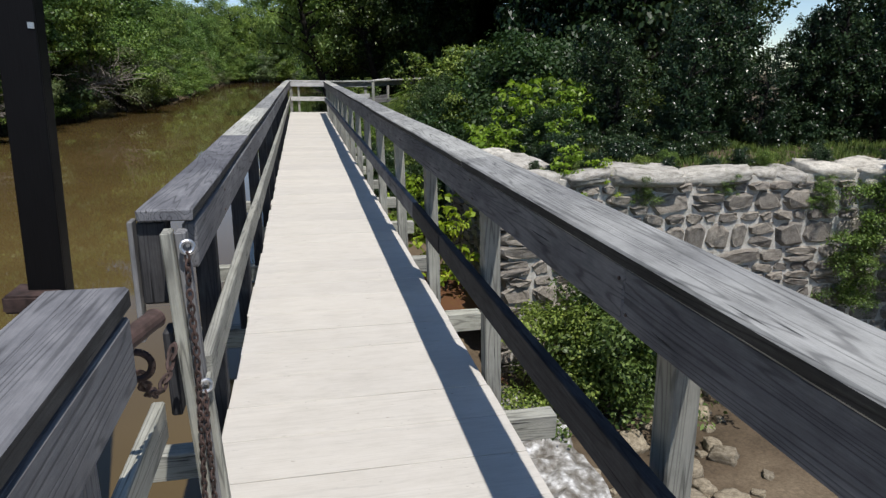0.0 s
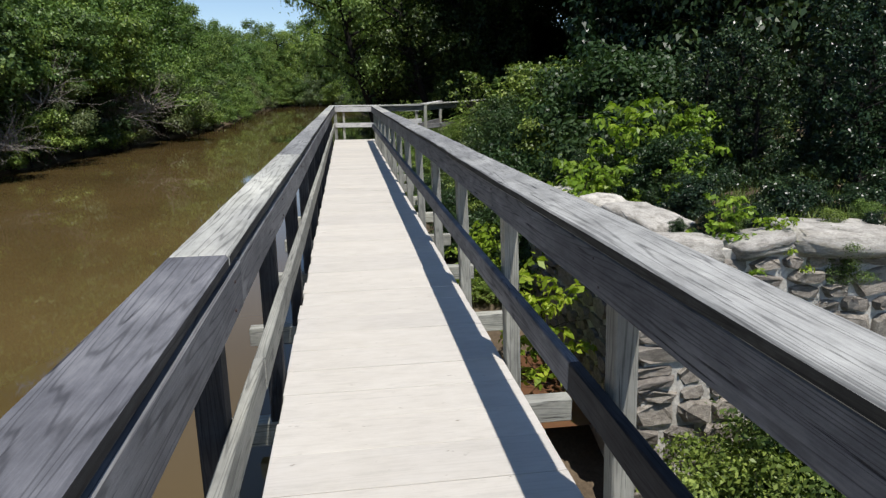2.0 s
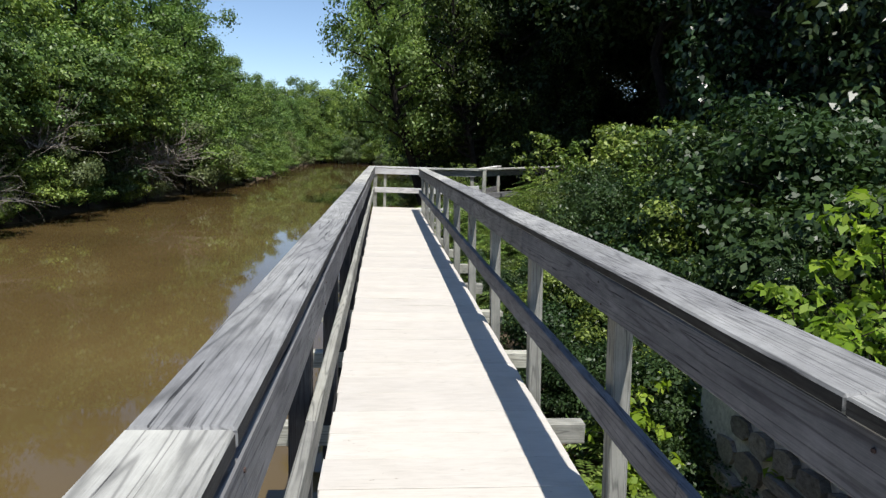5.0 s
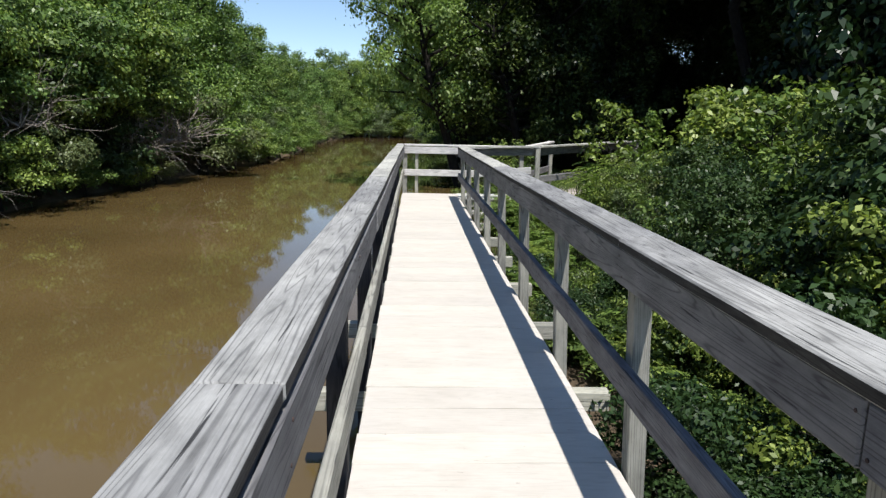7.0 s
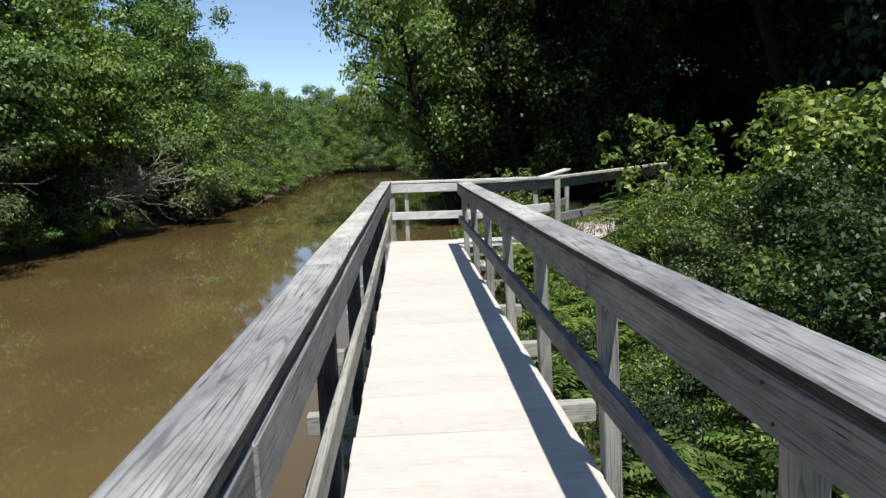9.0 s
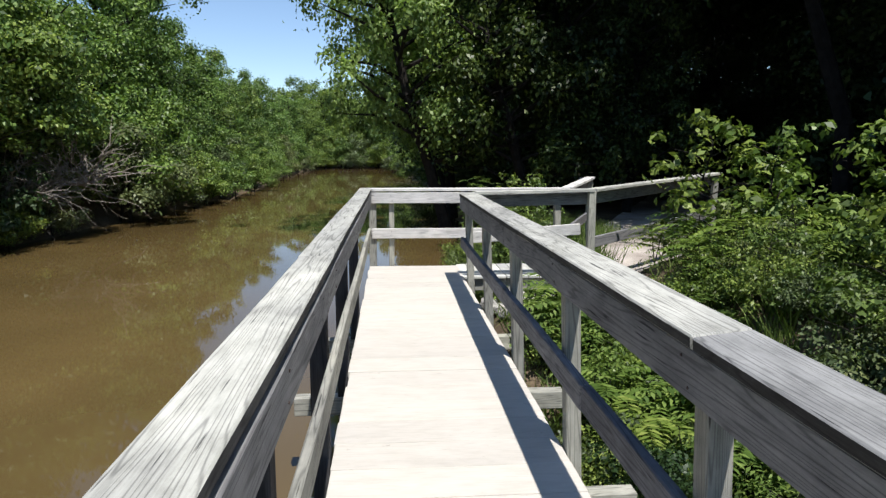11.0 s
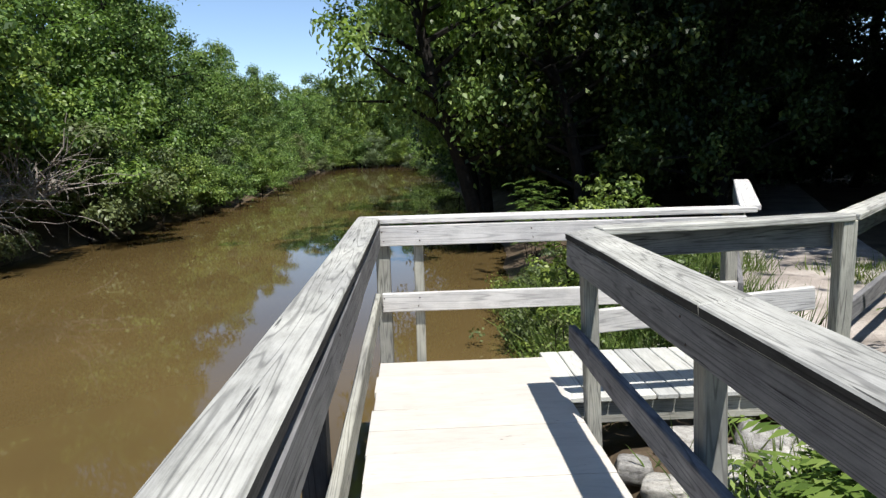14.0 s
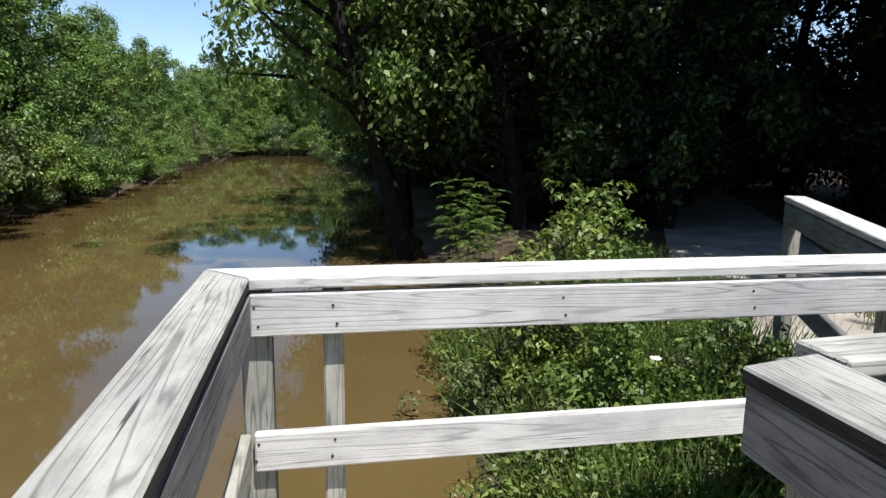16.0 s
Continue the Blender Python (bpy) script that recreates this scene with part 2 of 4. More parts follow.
def place(ob, parent, m):
    """Puts ob at the world pose m, under parent where there is one."""
    if parent is None:
        ob.matrix_basis = m
    else:
        ob.parent = parent
        ob.matrix_basis = world_of(parent).inverted() @ m
    PLACED[ob.name] = m.copy()
    return ob


def thing(name, label, category, at=(0, 0, 0), group="", kind=""):
    """An empty at the thing's base, for its parts."""
    ob = new(name)
    ob.empty_display_size = 0.2
    tagged(ob, label, category, group, kind)
    return place(ob, None, Matrix.Translation(at))


def mesh_from(name, bm, mat):
    me = bpy.data.meshes.new(name)
    bm.to_mesh(me)
    bm.free()
    me.materials.append(mat)
    return me


def part(name, bm, mat, parent, label="", m=None):
    ob = new(name, mesh_from(name, bm, mat))
    if label:
        ob["label"] = label
    return place(ob, parent, m or world_of(parent))


BOARDS = {}


def board_mesh(length, width, thick, mat, worn, form=0, edge=None):
    """A board along x, centred, with rounded edges, cut across at some places and slightly bent, as worn timber is."""
    key = (round(length, 3), round(width, 3), round(thick, 3), mat.name, form, edge.name if edge else "")
    if key in BOARDS:
        return BOARDS[key]
    rng = random.Random(str(key))
    bm = bmesh.new()
    bmesh.ops.create_cube(bm, size=1.0)
    bmesh.ops.scale(bm, vec=(length, width, thick), verts=bm.verts)
    bmesh.ops.bevel(bm, geom=bm.edges[:], offset=0.002 if mat is DECK_WOOD else min(0.006, thick * 0.16, width * 0.16), segments=1, affect='EDGES')
    cuts = int(min(10, length / 0.45)) if worn > 0 else 0
    for i in range(1, cuts + 1):
        x = -length / 2 + length * i / (cuts + 1)
        bmesh.ops.bisect_plane(bm, geom=bm.verts[:] + bm.edges[:] + bm.faces[:], plane_co=(x, 0, 0), plane_no=(1, 0, 0))
    if worn > 0:
        a, b, c = (rng.uniform(-1, 1) for _ in range(3))
        for v in bm.verts:
            s = v.co.x / length
            v.co.z += worn * (a * math.cos(3.1 * s) * 0.6 + b * math.sin(7 * s) * 0.4)
            v.co.y += worn * (c * math.sin(5 * s) * 0.6)
            v.co += Vector((0, rng.uniform(-1, 1), rng.uniform(-1, 1))) * worn * 0.18
    # upright long sides take the edge material, which carries painted shade
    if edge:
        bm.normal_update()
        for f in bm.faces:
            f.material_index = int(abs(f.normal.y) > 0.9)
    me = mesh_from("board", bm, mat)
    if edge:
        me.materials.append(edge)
    BOARDS[key] = me
    return me


def board(name, a, b, width, thick, mat, parent, up=(0, 0, 1), worn=0.004, label="", form=0, edge=None):
    """A board from a to b (its centre line); width lies level across, thick along up."""
    a, b = Vector(a), Vector(b)
    x = (b - a).normalized()
    z = Vector(up)
    y = z.cross(x).normalized()
    z = x.cross(y)
    rot = Matrix((x, y, z)).transposed().to_4x4()
    ob = new(name, board_mesh((b - a).length, width, thick, mat, worn, form, edge))
    if label:
        ob["label"] = label
    return place(ob, parent, Matrix.Translation((a + b) / 2) @ rot)


def mitre(ob, point, normal):
    """Cuts a board off along an upright plane; what lies on the normal's side goes."""
    inv = world_of(ob).inverted()
    me = ob.data.copy()
    bm = bmesh.new()
    bm.from_mesh(me)
    cut = bmesh.ops.bisect_plane(bm, geom=bm.verts[:] + bm.edges[:] + bm.faces[:], plane_co=inv @ Vector(point), plane_no=inv.to_3x3() @ Vector(normal), clear_outer=True)
    bmesh.ops.edgeloop_fill(bm, edges=[e for e in cut["geom_cut"] if isinstance(e, bmesh.types.BMEdge)])
    bm.to_mesh(me)
    bm.free()
    ob.data = me
    return ob


NAIL = []


def nails(parent, places, way):
    """Dark nail heads, a little proud of the board, facing along way."""
    if not NAIL:
        bm = bmesh.new()
        bmesh.ops.create_cone(bm, cap_ends=True, segments=8, radius1=0.0055, radius2=0.0045, depth=0.004)
        NAIL.append(mesh_from("nail", bm, RUST))
    turn = Vector(way).to_track_quat('Z', 'Y').to_matrix().to_4x4()
    for p in places:
        place(new("nail", NAIL[0]), parent, Matrix.Translation(p) @ turn)


def tube(bm, a, b, r1, r2, sides=6, cap=True):
    a, b = Vector(a), Vector(b)
    d = b - a
    m = Matrix.Translation((a + b) / 2) @ d.to_track_quat('Z', 'Y').to_matrix().to_4x4()
    bmesh.ops.create_cone(bm, cap_ends=cap, segments=sides, radius1=r1, radius2=r2, depth=d.length, matrix=m)


def ring(bm, m, radius, wire, major=12, minor=6, stretch=1.0):
    """A torus, drawn out along its local x by stretch."""
    rows = []
    for i in range(major):
        u = 2 * math.pi * i / major
        row = []
        for j in range(minor):
            v = 2 * math.pi * j / minor
            r = radius + wire * math.cos(v)
            row.append(bm.verts.new(m @ Vector((r * math.cos(u) * stretch, r * math.sin(u), wire * math.sin(v)))))
        rows.append(row)
    for i in range(major):
        for j in range(minor):
            bm.faces.new((rows[i][j], rows[(i + 1) % major][j], rows[(i + 1) % major][(j + 1) % minor], rows[i][(j + 1) % minor]))


# ---- foliage ----
def leaf_mesh(name, centres, normals, size, mat, rng, slim=0.55, droop=0.0):
    """One mesh of leaves, each a folded blade of two triangles, at the centres given."""
    n = len(centres)
    d = rng.normal(size=(n, 3))
    d[:, 2] -= droop
    d -= normals * np.sum(d * normals, axis=1)[:, None] * 0.8
    d /= np.linalg.norm(d, axis=1)[:, None] + 1e-9
    side = np.cross(d, normals)
    side /= np.linalg.norm(side, axis=1)[:, None] + 1e-9
    nrm = np.cross(side, d)
    s = (size * rng.uniform(0.6, 1.35, n))[:, None]
    v = np.empty((n, 4, 3))
    v[:, 0] = centres - d * s * 0.5
    v[:, 1] = centres + side * s * slim * 0.5 + nrm * s * 0.12 - d * s * 0.05
    v[:, 2] = centres + d * s * 0.5 - nrm * s * 0.08
    v[:, 3] = centres - side * s * slim * 0.5 + nrm * s * 0.12 - d * s * 0.05
    me = bpy.data.meshes.new(name)
    me.vertices.add(4 * n)
    me.vertices.foreach_set("co", v.reshape(-1).astype(np.float32))
    me.loops.add(4 * n)
    me.loops.foreach_set("vertex_index", np.arange(4 * n, dtype=np.int32))
    me.polygons.add(n)
    me.polygons.foreach_set("loop_start", np.arange(0, 4 * n, 4, dtype=np.int32))
    me.update()
    me.validate()
    me.materials.append(mat)
    return me


def clump_leaves(clumps, count, rng, flat=0.75, up=0.35):
    """Points and normals of leaves on ragged clumps (x, y, z, radius), more near their skin than inside."""
    c = np.array(clumps)
    w = c[:, 3] ** 2
    pick = rng.choice(len(c), size=count, p=w / w.sum())
    d = rng.normal(size=(count, 3))
    d /= np.linalg.norm(d, axis=1)[:, None]
    d[:, 2] = np.where((d[:, 2] < -0.15) & (rng.random(count) < 0.72), -d[:, 2], d[:, 2])
    r = rng.uniform(0.35, 1.0, count) ** 0.5 * (1 + 0.28 * rng.normal(size=count).clip(-1, 2))
    off = d * r[:, None] * c[pick, 3][:, None]
    off[:, 2] *= flat
    normal = d + rng.normal(size=(count, 3)) * 0.45
    normal[:, 2] += up
    normal /= np.linalg.norm(normal, axis=1)[:, None]
    return c[pick, :3] + off, normal


def woody(bm, rng, base, top, r, limbs, reach, lift=0.5, low=0.35):
    """A bent, tapered trunk with limbs; returns the places where the limbs end."""
    base, top = Vector(base), Vector(top)
    pts = [base.lerp(top, i / 5) + Vector((rng.uniform(-1, 1), rng.uniform(-1, 1), 0)) * 0.05 * (top - base).length * (0 < i < 5) for i in range(6)]
    for i in range(5):
        tube(bm, pts[i], pts[i + 1], r * (1 - 0.16 * i), r * (1 - 0.16 * (i + 1)), 7, cap=False)
    ends = [pts[-1]]
    for k in range(limbs):
        f = low + (0.98 - low) * (k + rng.uniform(0, 0.8)) / limbs
        i = min(4, int(f * 5))
        start = pts[i].lerp(pts[i + 1], f * 5 - i)
        ang = k * 2.4 + rng.uniform(-0.5, 0.5)
        l = reach * rng.uniform(0.55, 1.0) * (1.15 - 0.5 * f)
        mid = start + Vector((math.cos(ang), math.sin(ang), lift * rng.uniform(0.6, 1.3))) * l * 0.5
        end = mid + Vector((math.cos(ang + rng.uniform(-0.5, 0.5)), math.sin(ang + rng.uniform(-0.5, 0.5)), lift * rng.uniform(0.0, 0.9))) * l * 0.55
        tube(bm, start, mid, r * 0.36, r * 0.22, 5, cap=False)
        tube(bm, mid, end, r * 0.22, r * 0.06, 5, cap=False)
        ends += [mid, end]
    return ends


def tree_model(name, label, seed, height, r, crown_low, spread, leaves, size, mat, limbs=14, clumps=46, clump=0.9, flat=0.75, droop=0.0, category="tree", lean=(0.0, 0.0), one_sided=None):
    """A tree at the origin: trunk with limbs, and a crown of leaves on ragged clumps round the limbs' ends."""
    rng = random.Random(seed)
    nrng = np.random.default_rng(seed)
    bm = bmesh.new()
    ends = woody(bm, rng, (0, 0, -0.4), (rng.uniform(-0.08, 0.08) * height + lean[0], rng.uniform(-0.08, 0.08) * height + lean[1], height * 0.93), r, limbs, spread, low=max(0.12, crown_low / height))
    balls = []
    for k in range(clumps):
        e = ends[k % len(ends)]
        s = clump * rng.uniform(0.55, 1.25)
        p = e + Vector((rng.gauss(0, 0.6), rng.gauss(0, 0.6), rng.gauss(0, 0.45))) * clump
        p.z = max(p.z, crown_low + 0.3 * rng.random())
        balls.append((*p, s))
    pts, nrm = clump_leaves(balls, leaves, nrng, flat)
    if one_sided is not None:
        keep = pts[:, 0] < one_sided + nrng.normal(size=len(pts)) * 0.3 - 0.08 * pts[:, 2]
        pts, nrm = pts[keep], nrm[keep]
    ob = thing(name, label, category)
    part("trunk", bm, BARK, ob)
    crown = new("crown", leaf_mesh("crown", pts, nrm, size, mat, nrng, droop=droop))
    place(crown, ob, Matrix.Identity(4))
    return ob


def plant(model, used, x, y, z, turn, s, sz=None, label="", group=""):
    """Sets a model at a place: itself the first time, a copy after that."""
    m = Matrix.LocRotScale((x, y, z), Euler((0, 0, radians(turn))), None)
    if model.name not in used:
        used[model.name] = True
        ob = model
        ob.matrix_basis = m
    else:
        ob = copy_thing(model, m)
    ob.scale = (s, s, sz or s)
    if label:
        ob["label"] = label
    if group:
        ob["group"] = group
    PLACED[ob.name] = m
    return ob


def blade_mesh(name, base, way, side, length, width, mat):
    """One mesh of blades: each a slim kite from its base along way."""
    n = len(base)
    l, w = np.asarray(length)[:, None], np.asarray(width)[:, None]
    v = np.empty((n, 4, 3))
    lift = np.cross(side, way)
    v[:, 0] = base
    v[:, 1] = base + way * l * 0.45 + side * w * 0.5 + lift * w * 0.12
    v[:, 2] = base + way * l - lift * l * 0.06
    v[:, 3] = base + way * l * 0.45 - side * w * 0.5 + lift * w * 0.12
    me = bpy.data.meshes.new(name)
    me.vertices.add(4 * n)
    me.vertices.foreach_set("co", v.reshape(-1).astype(np.float32))
    me.loops.add(4 * n)
    me.loops.foreach_set("vertex_index", np.arange(4 * n, dtype=np.int32))
    me.polygons.add(n)
    me.polygons.foreach_set("loop_start", np.arange(0, 4 * n, 4, dtype=np.int32))
    me.update()
    me.validate()
    me.materials.append(mat)
    return me


def frond_plant(name, label, seed, stems, height, frond, pairs, leaflet, mat, category="plant"):
    """A plant of arching pinnate leaves on thin stems, as sumac and tree-of-heaven have."""
    rng = random.Random(seed)
    base, way, side, length, width = [], [], [], [], []
    ob = thing(name, label, category)
    for s in range(stems):
        bm = bmesh.new()
        a = rng.uniform(0, 6.28)
        h = height * rng.uniform(0.45, 1.0)
        foot = Vector((rng.gauss(0, 0.25), rng.gauss(0, 0.25), -0.1))
        top = foot + Vector((math.cos(a) * 0.18 * h, math.sin(a) * 0.18 * h, h))
        tube(bm, foot, top, 0.012, 0.006, 5, cap=False)
        part("stem", bm, BARK, ob)
        for f in range(9):
            at = foot.lerp(top, 0.45 + 0.55 * (f + 1) / 9)
            fa = f * 2.4 + rng.uniform(-0.4, 0.4)
            out = Vector((math.cos(fa), math.sin(fa), 0))
            l = frond * rng.uniform(0.65, 1.1)
            last = at
            rise = rng.uniform(0.35, 0.75)
            for p in range(1, pairs + 1):
                u = p / pairs
                q = at + out * l * u + Vector((0, 0, l * (rise * u - 0.85 * rise * u * u * 1.25)))
                d = (q - last).normalized()
                across = d.cross(Vector((0, 0, 1))).normalized()
                for sg in (-1, 1):
                    w = (across * sg + d * 0.35 + Vector((0, 0, rng.uniform(-0.35, 0.05)))).normalized()
                    base.append(q), way.append(w), side.append(w.cross(Vector((0, 0, 1))).normalized())
                    ln = leaflet * (1.0 - 0.45 * abs(2 * u - 0.9)) * rng.uniform(0.85, 1.15)
                    length.append(ln), width.append(ln * 0.36)
                last = q
    leaves = new("foliage", blade_mesh("foliage", np.array(base), np.array(way), np.array(side), length, width, mat))
    place(leaves, ob, Matrix.Identity(4))
    return ob


def dead_bush(name, label, seed, size, count):
    """A tangle of bare twigs."""
    rng = random.Random(seed)
    bm = bmesh.new()
    for k in range(count):
        p = Vector((rng.gauss(0, 0.25), rng.gauss(0, 0.25), 0)) * size
        d = Vector((rng.uniform(-1, 1), rng.uniform(-1, 1), rng.uniform(-0.1, 1.2))).normalized()
        r = 0.016 * size * rng.uniform(0.5, 1.4)
        for s in range(5):
            q = p + d * size * 0.24
            tube(bm, p, q, r, r * 0.72, 4, cap=False)
            if rng.random() < 0.7:
                e = (d + Vector((rng.gauss(0, 0.6), rng.gauss(0, 0.6), rng.gauss(0, 0.5)))).normalized()
                tube(bm, q, q + e * size * 0.3, r * 0.5, r * 0.15, 3, cap=False)
            p, r = q, r * 0.72
            d = (d + Vector((rng.gauss(0, 0.3), rng.gauss(0, 0.3), rng.gauss(-0.12, 0.25)))).normalized()
    ob = thing(name, label, "dead bush")
    part("tangle", bm, TWIG, ob)
    return ob


# ---- ground ----
WATER_Z = -0.9


def river_left(y):
    """x of the far bank's foot."""
    return -9.6 - 0.9 * math.sin(y * 0.09) - (0.0 if y < 60 else (y - 60) * 0.02)


def river_right(y):
    """x of the near bank's foot, past the footbridge."""
    if y < 26.5:
        return 0.35
    return 0.35 + 1.2 * min(1.0, (y - 26.5) / 12) - max(0.0, y - 60) * 0.045


def smooth(a, b, v):
    v = min(1.0, max(0.0, (v - a) / (b - a)))
    return v * v * (3 - 2 * v)


def ground_height(x, y):
    if y > 117:
        return WATER_Z - 1.2 + 3.0 * smooth(117, 124, y)
    n = 0.12 * noise.noise((x * 0.5, y * 0.5, 0.0)) + 0.05 * noise.noise((x * 2.1, y * 2.1, 4.0))
    rl, rr = river_left(y), river_right(y)
    if x < rl:
        return WATER_Z - 0.1 + 1.6 * smooth(0, 3.0, rl - x) + 0.8 * smooth(4, 14, rl - x) + n
    bed = WATER_Z - 1.2
    if y > 23.0:
        land = WATER_Z - 0.1 + 0.72 * smooth(0, 2.6, x - rr) + n * 0.6
        t = smooth(-0.6, 0.3, x - rr)
        near = bed * (1 - t) + land * t
        near_s = near
    else:
        near_s = None
    # hollow below the footbridge: deep by the wall, rising on the way
    floor = -2.35 + 1.25 * smooth(7.5, 13.0, y) + n + 0.35 * smooth(17, 23, y)
    floor += 1.1 * smooth(3.2, 5.2, x) * smooth(9.5, 15, y)
    floor += 0.42 * smooth(19.0, 22.4, y) * (1 - smooth(3.0, 4.4, x))
    terrace = 0.28 + n * 0.6
    edge = smooth(8.4, 8.8, y) * smooth(2.45, 3.3, x - 0.55 * max(0.0, y - 10.05) * (y < 16.6))
    land = floor * (1 - edge) + terrace * edge
    t = smooth(0.0, 0.5, x - 0.35)
    hollow = bed * (1 - t) + land * t
    if near_s is None:
        return hollow
    k = smooth(23.0, 25.0, y)
    return hollow * (1 - k) + near_s * k


def axis(stops):
    out = []
    for a, b, step in stops:
        v = a
        while v < b - 1e-6:
            out.append(v)
            v += step
    out.append(stops[-1][1])
    return out


def make_ground():
    xs = axis([(-1500, -100, 200), (-100, -30, 10), (-30, -14, 2), (-14, -7, 0.5), (-7, -1, 1.5), (-1, 9, 0.25), (9, 30, 1.5), (30, 100, 10), (100, 1500, 200)])
    ys = axis([(-1500, -100, 200), (-100, -10, 10), (-10, 0, 1.0), (0, 40, 0.3), (40, 80, 1.5), (80, 200, 10), (200, 1500, 130)])
    verts = [(x, y, ground_height(x, y)) for y in ys for x in xs]
    w = len(xs)
    faces = [(j * w + i, j * w + i + 1, (j + 1) * w + i + 1, (j + 1) * w + i) for j in range(len(ys) - 1) for i in range(w - 1)]
    me = bpy.data.meshes.new("ground")
    me.from_pydata(verts, [], faces)
    me.materials.append(EARTH)
    for p in me.polygons:
        p.use_smooth = True
    return tagged(new("ground", me), "brown earth banks under weeds and leaf litter", "ground", kind="structure")


make_ground()


def sheet(name, corners, mat, label, category):
    me = bpy.data.meshes.new(name)
    me.from_pydata(corners, [], [tuple(range(len(corners)))])
    me.materials.append(mat)
    return tagged(new(name, me), label, category, kind="structure")


sheet("water", [(-60, -300, WATER_Z), (0.62, -300, WATER_Z), (0.62, 25.2, WATER_Z), (14, 25.2, WATER_Z), (14, 900, WATER_Z), (-90, 900, WATER_Z)], RIVER,
      "calm brown muddy river reflecting trees and sky", "river")

# ---- footbridge ----
DECK_END = 24.31
STEP = 1.491
POSTS = [21.74 - STEP * k for k in range(-1, 18)]      # first one ends the straight railing


def tone_at(y):
    """The boards are darkest near the weir and bleach towards the end."""
    return CAP_MID if y < 15.0 else CAP_LIGHT


def railing_boards(parent, name, y0, y1, x, z, width, thick, mat, length, upright, seed, worn=0.005, slope=0.0, label="", up=(0, 0, 1)):
    """A row of boards end to end along y."""
    rng = random.Random(seed)
    y = y0
    k = 0
    while y < y1 - 0.01:
        e = min(y1, y + length * (1 if k else rng.uniform(0.45, 0.9)))
        if y1 - e < 0.4:
            e = y1
        dx, dz = rng.uniform(-0.003, 0.003), rng.uniform(-0.0015, 0.0015)
        board(name, (x + dx, y + 0.002, z + dz), (x + dx, e - 0.002, z + dz + slope), width, thick, mat or tone_at(y), parent, up=up, worn=worn, label=label, form=k, edge=EDGE_SHADE_WOOD if name == "cap_board" else None)
        y = e
        k += 1


# deck of wide planks across two stringers
bridge = thing("footbridge", "narrow timber footbridge with pale sandy planks over a weir", "footbridge", (0, 10, -0.25), kind="structure")
for x in (-0.45, 0.0, 0.45):
    board("stringer", (x, -6, -0.15), (x, DECK_END - 0.03, -0.15), 0.07, 0.2, BEAM_WOOD, bridge, worn=0)
for k, y in enumerate(POSTS[1:]):
    board("cross_beam", (-1.02, y, -0.325), (1.02, y, -0.325), 0.10, 0.14, BEAM_WOOD, bridge, worn=0.004, form=k % 4)
    if k % 2 == 0:
        for x in (-0.5, 0.45):
            bm = bmesh.new()
            tube(bm, (0, 0, -2.6), (0, 0, -0.39), 0.11, 0.10, 10)
            part("pile", bm, BEAM_WOOD, bridge, m=Matrix.Translation((x, y, 0)))

# left railing, broken by a gap near its start
left = thing("railing", "weathered grey timber railing along the river", "railing", (-0.65, 12, 0), group="footbridge railings", kind="structure")
LEFT_JOINTS = (3.03, 5.31, 8.29, 11.27, 15.74, 18.66, 24.476)
for k, tone in enumerate((CAP_DARK, CAP_LIGHT, CAP_MID, CAP_MID, CAP_LIGHT, CAP_LIGHT)):
    cap = board("cap_board", (-0.643, LEFT_JOINTS[k] + 0.002, 1.042), (-0.643, LEFT_JOINTS[k + 1] - 0.002, 1.042), 0.165, 0.04, tone, left, worn=0.006, form=k, edge=EDGE_SHADE_WOOD)
mitre(cap, (-0.7265, 24.474, 1.04), (0.18, 0.165, 0))
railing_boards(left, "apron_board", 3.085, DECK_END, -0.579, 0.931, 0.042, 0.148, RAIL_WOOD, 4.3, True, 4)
railing_boards(left, "mid_rail", 3.14, DECK_END, -0.585, 0.455, 0.04, 0.14, POST_WOOD, 3.7, True, 5)
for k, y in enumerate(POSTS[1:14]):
    board("post", (-0.652, y, -0.62), (-0.652, y, 1.03), 0.088, 0.088, BLACK_WOOD, left, up=(0, 1, 0), worn=0.003, form=k % 3)

# right railing
right = thing("railing", "weathered grey timber railing along the weir side", "railing", (0.65, 12, 0), group="footbridge railings", kind="structure")
RIGHT_JOINTS = [21.74 - STEP * k for k in (16, 13, 10, 7, 4, 1)]      # boards meet on every third post
railing_boards(right, "cap_board", -3.0, 23.33, 0.620, 1.048, 0.180, 0.042, None, 4.4, False, 7, worn=0.006, up=(-0.1, 0, 1))
for k, y in enumerate(RIGHT_JOINTS):
    e = RIGHT_JOINTS[k + 1] if k < 5 else 23.32
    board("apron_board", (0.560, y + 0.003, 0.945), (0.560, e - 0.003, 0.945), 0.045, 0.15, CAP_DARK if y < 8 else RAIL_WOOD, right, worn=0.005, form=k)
railing_boards(right, "mid_rail", -3.0, 5.6, 0.572, 0.468, 0.045, 0.125, BLACK_WOOD, 4.6, True, 9, worn=0.008)
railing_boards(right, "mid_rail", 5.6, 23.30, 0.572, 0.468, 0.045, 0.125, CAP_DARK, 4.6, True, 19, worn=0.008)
for k, y in enumerate(POSTS):
    yy = 23.2 if k == 0 else y - 0.07 if k == 14 else y
    dx = 0.035 if k == 14 else 0.0
    board("post", (0.690 + dx, yy, -0.62), (0.624 + dx, yy, 1.025), 0.082, 0.082, POST_WOOD, right, up=(0, 1, 0), worn=0.003, form=k % 3)

